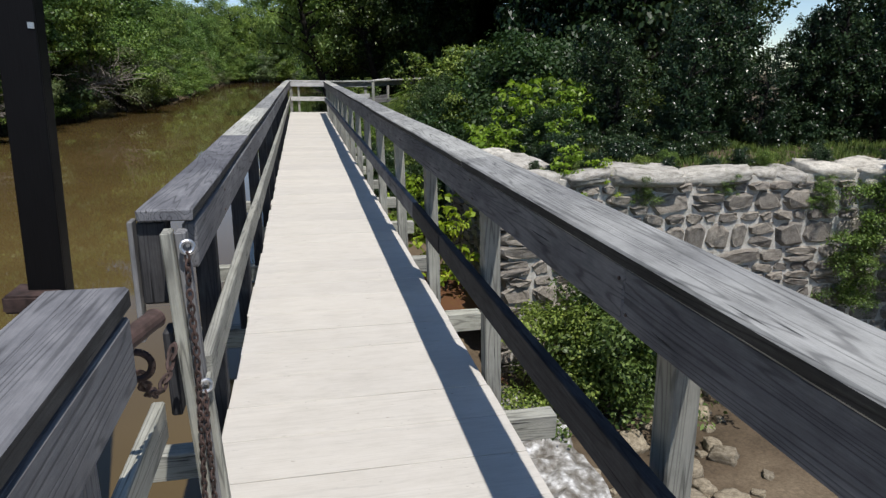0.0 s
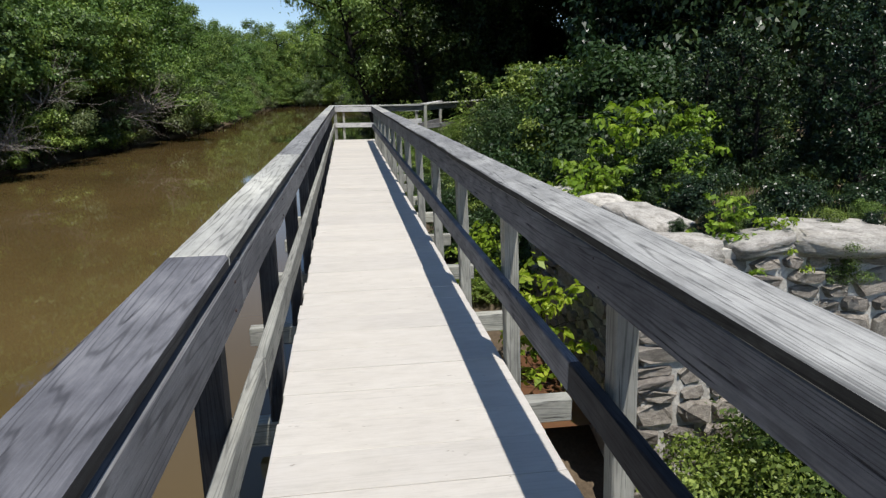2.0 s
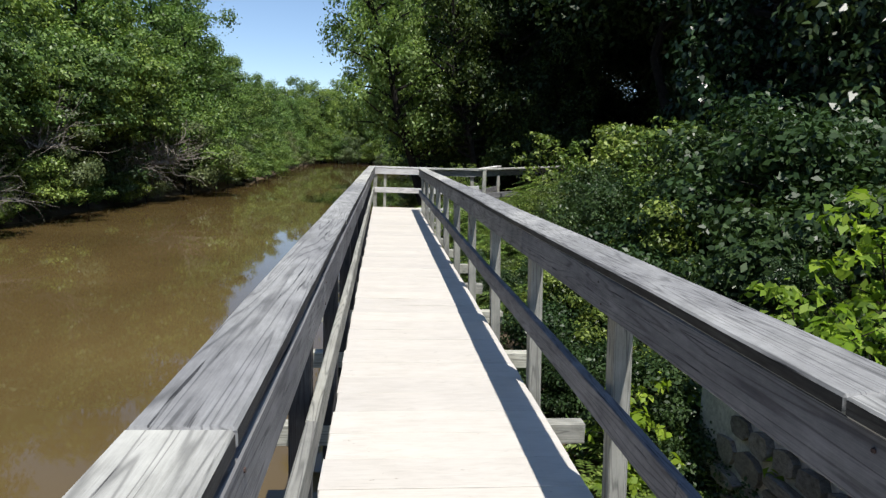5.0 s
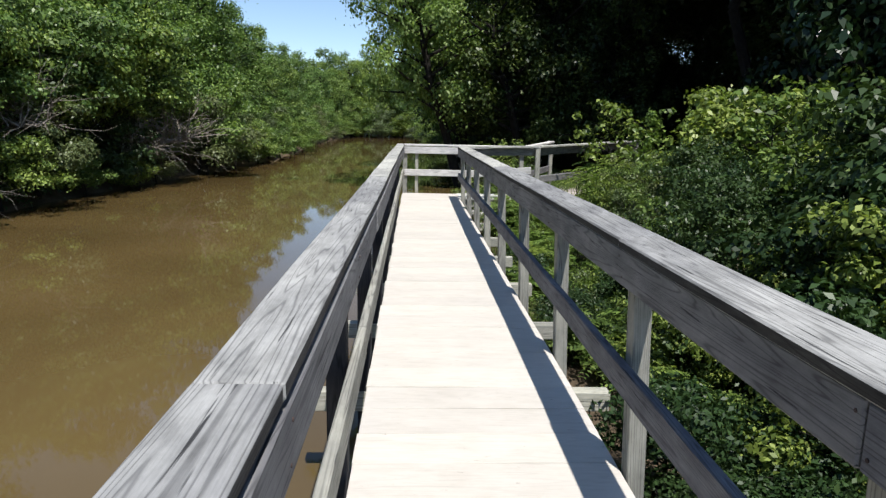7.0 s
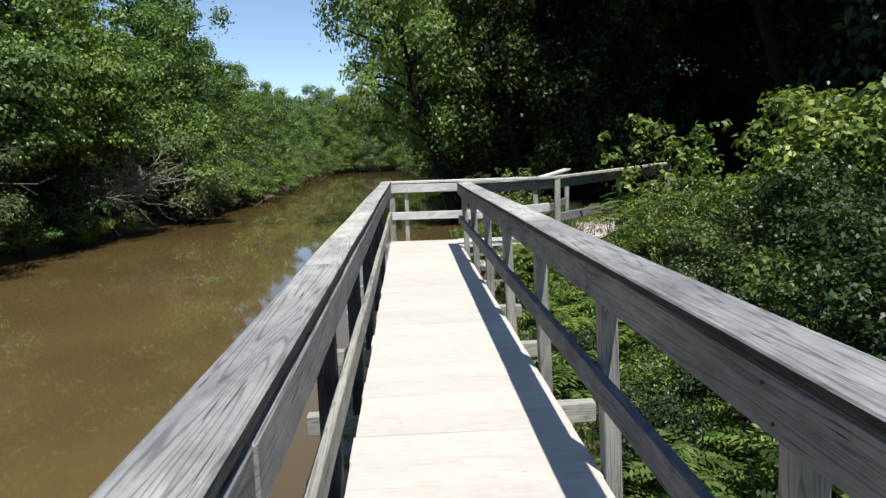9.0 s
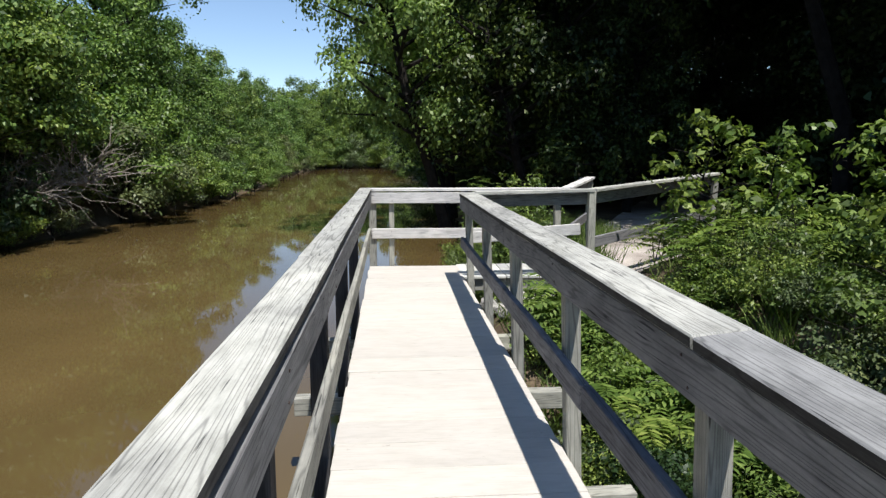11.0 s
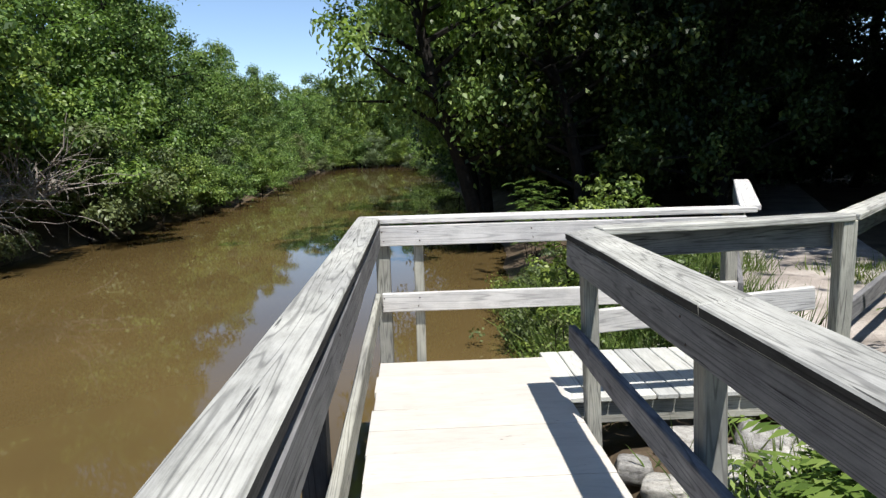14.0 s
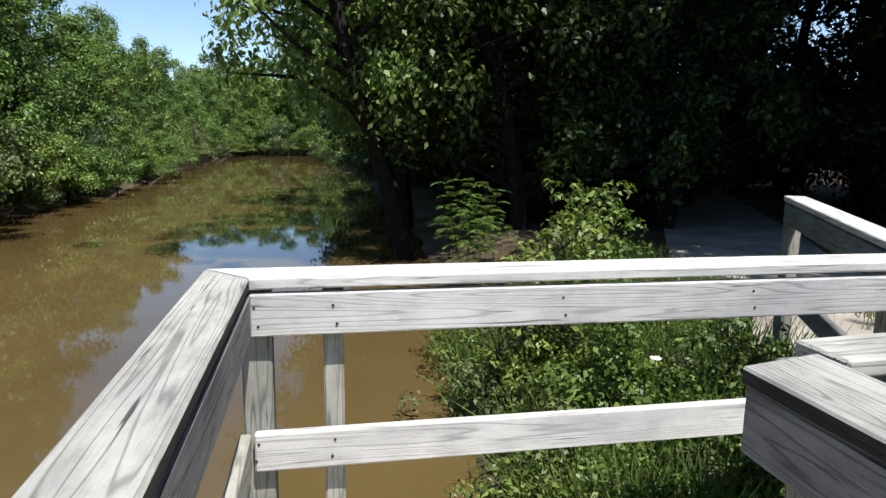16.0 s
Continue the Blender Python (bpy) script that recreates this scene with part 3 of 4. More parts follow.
# end railing and its turn
endr = thing("railing", "sunlit weathered timber railing closing the footbridge end", "railing", (0.7, 24.4, 0), group="footbridge railings", kind="structure")
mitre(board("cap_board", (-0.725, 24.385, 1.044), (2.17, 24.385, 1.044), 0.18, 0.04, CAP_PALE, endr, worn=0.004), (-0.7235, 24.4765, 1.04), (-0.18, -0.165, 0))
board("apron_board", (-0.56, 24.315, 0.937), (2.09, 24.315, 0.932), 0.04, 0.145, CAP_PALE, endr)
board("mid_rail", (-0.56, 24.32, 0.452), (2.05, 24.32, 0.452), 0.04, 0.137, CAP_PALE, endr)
for x, w in ((-0.545, 0.10), (-0.29, 0.07), (2.02, 0.09)):
    board("post", (x, 24.39, -1.6 if x < 1 else -0.5), (x, 24.39, 1.03), w, w, POST_WOOD, endr, up=(0, 1, 0), worn=0.003)
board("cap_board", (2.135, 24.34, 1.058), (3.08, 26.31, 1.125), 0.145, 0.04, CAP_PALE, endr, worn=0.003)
board("apron_board", (2.10, 24.40, 0.955), (3.01, 26.29, 1.02), 0.04, 0.14, RAIL_WOOD, endr)
board("mid_rail", (2.12, 24.40, 0.42), (3.03, 26.28, 0.47), 0.04, 0.14, RAIL_WOOD, endr)
board("post", (3.06, 26.28, -0.5), (3.06, 26.28, 1.10), 0.09, 0.09, POST_WOOD, endr, up=(0, 1, 0), worn=0.003)

nails(endr, [(x + dx, 24.294, z) for x in (-0.545, -0.29, 0.52, 1.28, 2.02) for z, dx in ((0.965, 0.0), (0.900, 0.012))], (0, -1, 0))
nails(endr, [(x + dx, 24.299, z) for x in (-0.545, -0.29, 2.02) for z, dx in ((0.485, 0.0), (0.425, -0.01))], (0, -1, 0))
nails(left, [(-0.557, y + dy, z) for y in POSTS[1:14] for z, dy in ((0.970, 0.012), (0.890, -0.012))], (1, 0, 0))
nails(right, [(0.5365, y + dy, z) for y in POSTS[1:15] for z, dy in ((0.985, 0.025), (0.905, -0.025))], (-1, 0, 0))

# near railing of the branch
near = thing("railing", "weathered timber railing of the side walkway", "railing", (2, 23.5, 0), group="footbridge railings", kind="structure")
board("cap_board", (0.72, 23.33, 1.062), (2.2, 23.38, 1.09), 0.15, 0.04, CAP_LIGHT, near)
board("apron_board", (0.70, 23.42, 0.955), (2.16, 23.47, 0.98), 0.04, 0.145, RAIL_WOOD, near)
board("cap_board", (2.2, 23.38, 1.09), (5.2, 26.1, 1.2), 0.14, 0.04, CAP_LIGHT, near)
board("apron_board", (2.2, 23.45, 0.98), (5.16, 26.16, 1.09), 0.04, 0.14, RAIL_WOOD, near)
board("mid_rail", (0.69, 23.42, 0.505), (2.07, 23.44, 0.60), 0.04, 0.14, CAP_PALE, near)
board("mid_rail", (2.2, 23.45, 0.42), (5.16, 26.16, 0.52), 0.04, 0.14, RAIL_WOOD, near)
for x, y in ((2.18, 23.36), (5.14, 26.06)):
    board("post", (x, y, -0.9), (x, y, 1.07 + 0.03 * (x - 2)), 0.09, 0.09, POST_WOOD, near, up=(0, 1, 0), worn=0.003)

# side walkway: narrow planks running away from the camera
branch = thing("side_walkway", "side walkway of narrow weathered planks turning to the path", "walkway", (1.5, 23.8, -0.2), kind="structure")
for y in (23.6, 24.28):
    board("stringer", (0.6, y, -0.12), (2.3, y, -0.12), 0.06, 0.16, BEAM_WOOD, branch, worn=0)

# gate rail beside the gap
gate = thing("railing", "short grey timber rail before the chained gap", "railing", (-0.6, 1.0, 0), group="footbridge railings", kind="structure")
G0, G1 = Vector((-0.643, 2.29, 1.04)), Vector((-0.640, -3.0, 1.04))
board("cap_board", G0, G1, 0.155, 0.045, CAP_DARK, gate, worn=0.003, edge=EDGE_SHADE_WOOD)
gd = (G1 - G0).normalized()
gs = Vector((0.058, 0, 0))
board("apron_board", G0 + gs + gd * 0.02 - Vector((0, 0, 0.108)), G1 + gs - Vector((0, 0, 0.108)), 0.04, 0.15, RAIL_WOOD, gate)
board("mid_rail", (-0.70, 2.95, 0.40), (-0.69, -2.9, 0.40), 0.04, 0.13, POST_WOOD, gate)
for d in (0.20, 1.6):
    p = G0 + gd * d - gs * 0.3
    board("post", (p.x, p.y, -0.5), (p.x, p.y, 1.02), 0.09, 0.09, RAIL_WOOD, gate, up=(0, 1, 0), worn=0.003)

# split old post with chains at the gap
old = thing("gate_post", "split grey gate post with two eye bolts", "post", (-0.6, 2.98, 0), kind="")
board("post_half", (-0.570, 3.00, -0.35), (-0.625, 2.96, 1.012), 0.032, 0.06, POST_WOOD, old, up=(0, 1, 0), worn=0.008)
board("post_half", (-0.545, 3.01, -0.35), (-0.592, 2.99, 1.005), 0.032, 0.05, RAIL_WOOD, old, up=(0, 1, 0), worn=0.008, form=1)
board("post_half", (-0.520, 3.01, -0.35), (-0.562, 3.00, 0.52), 0.038, 0.05, POST_WOOD, old, up=(0, 1, 0), worn=0.008, form=3)
board("block", (-0.690, 3.10, 0.75), (-0.690, 3.10, 1.018), 0.085, 0.09, BLACK_WOOD, old, up=(0, 1, 0), worn=0.003, form=2)
board("block", (-0.668, 3.08, 0.36), (-0.668, 3.08, 0.66), 0.035, 0.09, BLACK_WOOD, old, up=(0, 1, 0), worn=0.003, form=4)
board("batten", (-0.752, 3.09, 0.62), (-0.752, 3.09, 1.018), 0.016, 0.06, RAIL_WOOD, old, up=(0, 1, 0), worn=0.002, form=3)
for z, x in ((0.962, -0.570), (0.505, -0.556)):
    bm = bmesh.new()
    ring(bm, pose(x, 2.95, z, 80, 0, 20), 0.019, 0.0065, 14, 8)
    tube(bm, (x, 2.965, z), (x - 0.01, 3.025, z), 0.006, 0.006, 8)
    part("eye_bolt", bm, ZINC, old, "bright zinc eye bolt", Matrix.Identity(4))


def chain(pts, label, mat, pitch=0.021, stout=1.0):
    """Links along a line of points, every second one turned."""
    ob = thing("chain", label, "chain", pts[0])
    path = [Vector(p) for p in pts]
    seg = 0
    pos = path[0].copy()
    i = 0
    while seg < len(path) - 1:
        d = path[seg + 1] - pos
        if d.length < pitch:
            pos = path[seg + 1].copy()
            seg += 1
            continue
        way = d.normalized()
        m = Matrix.Translation(pos + way * pitch * 0.5) @ way.to_track_quat('X', 'Z').to_matrix().to_4x4() @ pose(0, 0, 0, 90 * (i % 2) + 20)
        bm = bmesh.new()
        ring(bm, Matrix.Identity(4), 0.0078 * stout, 0.0032 * stout, 10, 5, 1.75)
        part("link", bm, mat, ob, m=m)
        pos += way * pitch
        i += 1
    return ob


chain([(-0.570, 2.94, 0.944), (-0.572, 2.93, 0.83), (-0.568, 2.925, 0.61), (-0.578, 2.925, 0.34), (-0.588, 2.925, 0.06)], "dark rusty chain hanging from the upper eye bolt", RUST, 0.023, 1.1)
chain([(-0.556, 2.94, 0.487), (-0.560, 2.935, 0.34), (-0.558, 2.935, 0.12), (-0.563, 2.935, -0.15)], "dark rusty chain hanging from the lower eye bolt", RUST, 0.023, 1.1)
chain([(-0.632, 2.92, 0.66), (-0.640, 2.85, 0.60), (-0.648, 2.76, 0.59), (-0.650, 2.66, 0.64), (-0.645, 2.56, 0.75)], "rusty chain slung across the gap", RUST, 0.036, 1.7)
bm = bmesh.new()
tube(bm, (-0.660, 2.12, 0.925), (-0.588, 2.55, 0.892), 0.024, 0.024, 16)
ring(bm, Matrix.Translation((-0.588, 2.55, 0.892)) @ pose(0, 0, 0, 90, 0, -8), 0.022, 0.004, 16, 6)
part("pipe", bm, RUST, gate, "rusty pipe stub", m=Matrix.Identity(4))
bm = bmesh.new()
curl = [Vector((-0.632 + 0.036 * math.cos(a), 2.51, 0.79 + 0.036 * math.sin(a))) for a in [2.4 - 0.42 * i for i in range(12)]]
curl = [Vector((-0.640, 2.47, 0.895)), Vector((-0.662, 2.50, 0.84))] + curl
for a, b in zip(curl, curl[1:]):
    tube(bm, a, b, 0.009, 0.009, 8)
part("hook", bm, RUST, gate, "rusty hook", m=Matrix.Identity(4))

# dark steel pole standing in the river
pole = thing("steel_pole", "tall black painted steel pole leaning in the river", "pole", (-1.35, 3.8, -1.6))
LEAN = Matrix.Translation((-1.284, 3.8, 0.584)) @ Matrix.Rotation(radians(2.0), 4, 'Y')
for name, ox, oy, w, d in (("web", 0, 0, 0.14, 0.015), ("flange", -0.062, 0.052, 0.015, 0.09), ("flange", 0.062, 0.052, 0.015, 0.09)):
    bm = bmesh.new()
    bmesh.ops.create_cube(bm, size=1.0, matrix=Matrix.Diagonal((w, d, 5.2, 1)))
    bmesh.ops.bevel(bm, geom=bm.edges[:], offset=0.003, segments=1, affect='EDGES')
    part(name, bm, BLACK_STEEL, pole, m=LEAN @ Matrix.Translation((ox, oy, 0.3)))
bm = bmesh.new()
bmesh.ops.create_cube(bm, size=1.0, matrix=Matrix.Translation((-0.04, 0.0, -0.04)) @ Matrix.Diagonal((0.20, 0.18, 0.075, 1)))
bmesh.ops.bevel(bm, geom=bm.edges[:], offset=0.010, segments=2, affect='EDGES')
part("bracket", bm, RUST, pole, "rusty bracket", LEAN)
bm = bmesh.new()
bmesh.ops.create_cube(bm, size=1.0, matrix=Matrix.Diagonal((0.022, 0.004, 0.022, 1)))
part("tag", bm, ZINC, pole, "small bright tag", LEAN @ Matrix.Translation((0.055, -0.0095, 1.04)))

# weir below the footbridge
weir = thing("weir", "low timber weir wall below the footbridge", "weir", (0.55, 8, -2), kind="structure")
for i in range(9):
    board("weir_board", (0.56, -8, -0.99 - 0.2 * i), (0.56, 25.0, -0.99 - 0.2 * i), 0.06, 0.195, BEAM_WOOD, weir, worn=0)

# ---- stone wall ----
WALL_Y = 8.22
wall = thing("wall_stone", "old rubble stone wall with pale mortar and flat coping stones", "stone wall", (5, 8, -2.4), kind="structure")


def rough_block(rng, w, h, d):
    """A fieldstone: an uneven outline seen from -y, its face domed and chipped."""
    bm = bmesh.new()
    n = 9
    rim, face = [], []
    for i in range(n):
        u = 2 * math.pi * (i + rng.uniform(-0.25, 0.25)) / n
        cx, cz = math.cos(u), math.sin(u)
        k = 0.5 / max(abs(cx), abs(cz)) ** 0.72 * rng.uniform(0.86, 1.06)
        rim.append(bm.verts.new((cx * k * w, 0.5 * d, cz * k * h)))
        face.append((cx * k * w, cz * k * h))
    mid = [bm.verts.new((x, -0.18 * d + rng.uniform(-0.08, 0.08) * d, z)) for x, z in face]
    front = [bm.verts.new((x * 0.74, -0.46 * d + rng.uniform(-0.1, 0.1) * d, z * 0.74)) for x, z in face]
    for i in range(n):
        j = (i + 1) % n
        bm.faces.new((rim[i], mid[i], mid[j], rim[j]))
        bm.faces.new((mid[i], front[i], front[j], mid[j]))
    bm.faces.new(front)
    bm.faces.new(rim[::-1])
    bmesh.ops.recalc_face_normals(bm, faces=bm.faces)
    return bm


bm = bmesh.new()
bmesh.ops.create_cube(bm, size=1.0, matrix=Matrix.Translation((5.35, WALL_Y + 0.347, -1.15)) @ Matrix.Diagonal((6.3, 0.62, 2.7, 1)))
bmesh.ops.create_cube(bm, size=1.0, matrix=Matrix.Translation((2.50, WALL_Y + 2.2, -1.15)) @ Matrix.Diagonal((0.56, 3.2, 2.7, 1)))
part("core", bm, MORTAR, wall, m=Matrix.Identity(4))


def courses(x0, x1, z0, z1, seed, put, low, high):
    rng = random.Random(seed)
    shapes = [mesh_from("stone", rough_block(rng, 1.0, 1.0, 1.0), STONE) for _ in range(14)]
    z = z0
    while z < z1:
        h = rng.uniform(low, high)
        h = min(h, max(0.08, z1 - z))
        x = x0 - rng.uniform(0, 0.2)
        while x < x1:
            w = rng.uniform(0.16, 0.34) if h < 0.2 else rng.uniform(0.22, 0.62)
            hh, zz = h, z
            if rng.random() < 0.3 and h > 0.2:
                hh = h * 0.5
                put(rng, shapes, x + w / 2, z + h * 0.75, w, h * 0.46)
                zz = z
                put(rng, shapes, x + w / 2, zz + h * 0.25, w, h * 0.46)
            else:
                put(rng, shapes, x + w / 2, zz + hh / 2, w, hh * rng.uniform(0.86, 1.0))
            x += w + rng.uniform(0.01, 0.035)
        z += h + rng.uniform(0.008, 0.02)


def put_front(rng, shapes, x, z, w, h):
    ob = new("stone", rng.choice(shapes))
    m = Matrix.LocRotScale((x, WALL_Y + 0.10 + rng.uniform(-0.02, 0.03), z), Euler((0, radians(rng.uniform(-9, 9)), 0)), (w * 1.16, 0.24, h * 1.22))
    place(ob, wall, m)


def put_side(rng, shapes, y, z, w, h):
    ob = new("stone", rng.choice(shapes))
    m = Matrix.LocRotScale((2.27 + rng.uniform(-0.02, 0.03), y, z), Euler((0, radians(rng.uniform(-4, 4)), radians(90))), (w - 0.02, 0.22, h - 0.015))
    place(ob, wall, m)


courses(2.2, 8.4, -2.3, 0.12, 21, put_front, 0.11, 0.36)
courses(8.4, 11.5, -1.6, 0.12, 22, put_side, 0.14, 0.34)
rng = random.Random(5)


def slab(rng):
    """A worn block of stone, its corners rounded and its faces uneven."""
    bm = bmesh.new()
    bmesh.ops.create_cube(bm, size=1.0)
    bmesh.ops.subdivide_edges(bm, edges=bm.edges[:], cuts=4, use_grid_fill=True)
    seed = Vector((rng.uniform(0, 50), rng.uniform(0, 50), 0))
    for v in bm.verts:
        c = v.co.copy()
        ball = c.normalized() * 0.56
        c = c.lerp(ball, 0.42)
        c += c.normalized() * (0.13 * noise.noise(c * 2.4 + seed) + 0.05 * noise.noise(c * 6.0 + seed))
        v.co = c
    for f in bm.faces:
        f.smooth = True
    return bm


cops = [mesh_from("coping_stone", slab(rng), COPING) for _ in range(6)]
x = 2.2
while x < 8.3:
    w = rng.uniform(0.35, 1.0)
    ob = new("coping_stone", rng.choice(cops))
    place(ob, wall, Matrix.LocRotScale((x + w / 2, WALL_Y + 0.27 + rng.uniform(-0.06, 0.06), 0.20 + rng.uniform(-0.04, 0.02)), Euler((radians(rng.uniform(-8, 8)), radians(rng.uniform(-6, 6)), radians(rng.uniform(-9, 9)))), (w * 1.0, rng.uniform(0.5, 0.72), rng.uniform(0.15, 0.29))))
    x += w + 0.02
y = 8.95
while y < 10.2:
    w = rng.uniform(0.5, 0.95)
    ob = new("coping_stone", rng.choice(cops))
    place(ob, wall, Matrix.LocRotScale((2.62 + rng.uniform(-0.08, 0.1), y + w / 2, 0.20), Euler((0, radians(rng.uniform(-3, 3)), radians(90 + rng.uniform(-6, 6)))), (w * 1.1, rng.uniform(0.45, 0.66), 0.25)))
    y += w + 0.03

# ---- path, hollow water ----
def ribbon(name, line, width, mat, label, category, lift=0.03):
    """A strip that lies on the ground along a line of points."""
    verts, faces = [], []
    n = 7
    for i, (x, y) in enumerate(line):
        a = line[min(i + 1, len(line) - 1)]
        b = line[max(i - 1, 0)]
        d = Vector((a[0] - b[0], a[1] - b[1], 0)).normalized()
        s = Vector((d.y, -d.x, 0))
        for j in range(n):
            p = Vector((x, y, 0)) + s * width * (j / (n - 1) - 0.5)
            verts.append((p.x, p.y, ground_height(p.x, p.y) + lift))
    for i in range(len(line) - 1):
        for j in range(n - 1):
            faces.append((i * n + j, i * n + j + 1, (i + 1) * n + j + 1, (i + 1) * n + j))
    me = bpy.data.meshes.new(name)
    me.from_pydata(verts, [], faces)
    me.materials.append(mat)
    return tagged(new(name, me), label, category, kind="structure")


ribbon("path", [(3.0 + 0.52 * i, 24.6 + 1.0 * i) for i in range(40)], 2.5, GRAVEL, "gravel towpath in dappled tree shade", "path", 0.06)
sheet("puddle", [(0.9, 8.8, -1.62), (2.35, 8.8, -1.62), (2.5, 12.1, -1.62), (0.9, 12.1, -1.62)], PUDDLE, "shallow red-brown muddy water in the hollow", "puddle")
sheet("stream", [(0.62, -3.0, -2.24), (2.0, -3.0, -2.24), (2.35, 4.4, -2.24), (2.1, 8.1, -2.24), (0.62, 8.1, -2.24)], PUDDLE, "shallow brown stream below the weir", "stream")

ROCK = [mesh_from("rock", slab(random.Random(200 + k)), RUBBLE) for k in range(5)]
for k in range(190):
    x, y = 1.5 + 4.6 * rng.random() ** 1.2, 1.5 + 6.4 * rng.random()
    s = rng.uniform(0.08, 0.36)
    ob = tagged(new("rock", ROCK[k % 5]), "tan-grey rock lying in the hollow below the weir", "rock", "hollow rocks")
    place(ob, None, Matrix.LocRotScale((x, y, ground_height(x, y) + 0.05 * s), Euler((rng.uniform(-0.3, 0.3), rng.uniform(-0.3, 0.3), rng.uniform(0, 6))), (s, s * rng.uniform(0.6, 1), s * rng.uniform(0.4, 0.7))))

PALE_STONE = rough_surface("pale_rocks", [(0.28, (0.22, 0.21, 0.19)), (0.5, (0.42, 0.41, 0.38)), (0.72, (0.58, 0.57, 0.53))], 5.0, relief=0.03)
BANK_ROCK = [mesh_from("rock", slab(random.Random(230 + k)), PALE_STONE) for k in range(4)]
for k in range(26):
    x, y = 0.85 + 1.3 * rng.random(), 22.45 + 0.95 * rng.random()
    s = rng.uniform(0.12, 0.34)
    ob = tagged(new("rock", BANK_ROCK[k % 4]), "pale grey rock heaped beside the side walkway", "rock", "bank rocks")
    place(ob, None, Matrix.LocRotScale((x, y, ground_height(x, y) + 0.10 * s), Euler((rng.uniform(-0.3, 0.3), rng.uniform(-0.3, 0.3), rng.uniform(0, 6))), (s, s * rng.uniform(0.6, 1), s * rng.uniform(0.4, 0.7))))

# foam where the water falls
def foam_patch(cx, cy, cz, w, l, seed):
    bm = bmesh.new()
    bmesh.ops.create_grid(bm, x_segments=16, y_segments=24, size=0.5, matrix=Matrix.Translation((cx, cy, cz)) @ Matrix.Diagonal((w, l, 1, 1)))
    for v in bm.verts:
        v.co.z += 0.10 * noise.noise(v.co * 5 + Vector((seed, 0, 0))) + 0.05 * noise.noise(v.co * 14)
        r = ((v.co.x - cx) / w) ** 2 + ((v.co.y - cy) / l) ** 2
        v.co.z -= 0.5 * max(0, r - 0.16)
    ob = new("foam", mesh_from("foam", bm, FOAM))
    return tagged(ob, "white foaming water tumbling off the weir", "white water", kind="structure")


foam_patch(1.55, 6.35, -2.12, 1.6, 2.6, 1)
foam_patch(1.15, 3.5, -2.12, 1.0, 2.2, 2)

# ---- trees and plants ----
USED = {}
BANK = [
    tree_model("bank_tree", "leafy green tree crowding the river bank", 11, 7.0, 0.16, 0.9, 2.7, 14000, 0.17, LEAF_BANK, 26, 80, 0.60, flat=1.0),
    tree_model("bank_tree", "leafy green tree crowding the river bank", 12, 8.0, 0.18, 1.2, 2.9, 14000, 0.17, LEAF_BANK, 26, 84, 0.60, flat=1.05),
    tree_model("bank_tree", "slender green tree crowding the river bank", 13, 9.0, 0.15, 1.0, 2.2, 13000, 0.16, LEAF_BANK, 28, 80, 0.54, flat=1.15),
]
BUSH = [
    tree_model("bank_bush", "dense green bush overhanging the brown water", 14, 2.6, 0.06, 0.5, 1.9, 8000, 0.12, LEAF_BANK, 14, 40, 0.5, category="bush"),
    tree_model("bank_bush", "dense dusty-green bush overhanging the brown water", 15, 2.2, 0.05, 0.3, 1.7, 7500, 0.11, LEAF_GREY, 14, 36, 0.46, category="bush"),
    tree_model("bank_bush", "fresh green bush overhanging the brown water", 16, 2.0, 0.05, 0.2, 1.5, 7500, 0.11, LEAF_FERN, 14, 36, 0.42, category="bush"),
]
rng = random.Random(8)
y = -2.0
while y < 120:
    x = river_left(y)
    sc = rng.uniform(0.8, 1.12) * (1.0 - 0.12 * smooth(34, 50, y))
    plant(BANK[rng.randrange(3)], USED, x - rng.uniform(1.8, 3.6), y, 0.0, rng.uniform(0, 360), sc, group="river bank trees")
    if rng.random() < 0.8:
        plant(BANK[rng.randrange(3)], USED, x - rng.uniform(4.5, 8.0), y + rng.uniform(-1, 1), 0.8, rng.uniform(0, 360), sc * rng.uniform(1.0, 1.2), group="river bank trees")
    if 21 < y < 35 and not 26.5 < y < 28.5:
        y += rng.uniform(2.0, 3.0)
        continue
    hollow = 36 < y < 38.5
    for _ in range(2 if y < 60 else 1):
        plant(BUSH[rng.choice((0, 0, 1, 2))], USED, x - rng.uniform(-0.1, 1.2) - 0.4 * hollow, y + rng.uniform(-1.2, 1.2), rng.uniform(-0.85, -0.2) + 0.45 * hollow, rng.uniform(0, 360), rng.uniform(0.65, 1.2), group="river bank bushes")
    y += rng.uniform(2.0, 3.0) * (1.0 if y < 50 else 1.5)
# boughs reaching out over dark hollows in the bank
HANG = tree_model("bank_tree", "leaning tree whose boughs shade a hollow in the bank", 17, 4.4, 0.09, 1.75, 1.9, 9500, 0.13, LEAF_BANK, 18, 46, 0.55, droop=0.5, lean=(1.1, 0.0))
for k in range(13):
    plant(HANG, USED, river_left(21.5 + 1.1 * k) - rng.uniform(1.0, 1.7), 21.5 + 1.1 * k, -0.25, rng.uniform(-35, 35), rng.uniform(0.85, 1.15), group="river bank trees")
# fills the hollow; its near-black leaf colour deepens the shade there
HOLLOW_BUSH = tree_model("bank_bush", "dark bush in the shade of the bank", 18, 2.1, 0.05, 0.1, 1.4, 6000, 0.13, LEAF_SHADED, 14, 34, 0.5, category="bush")
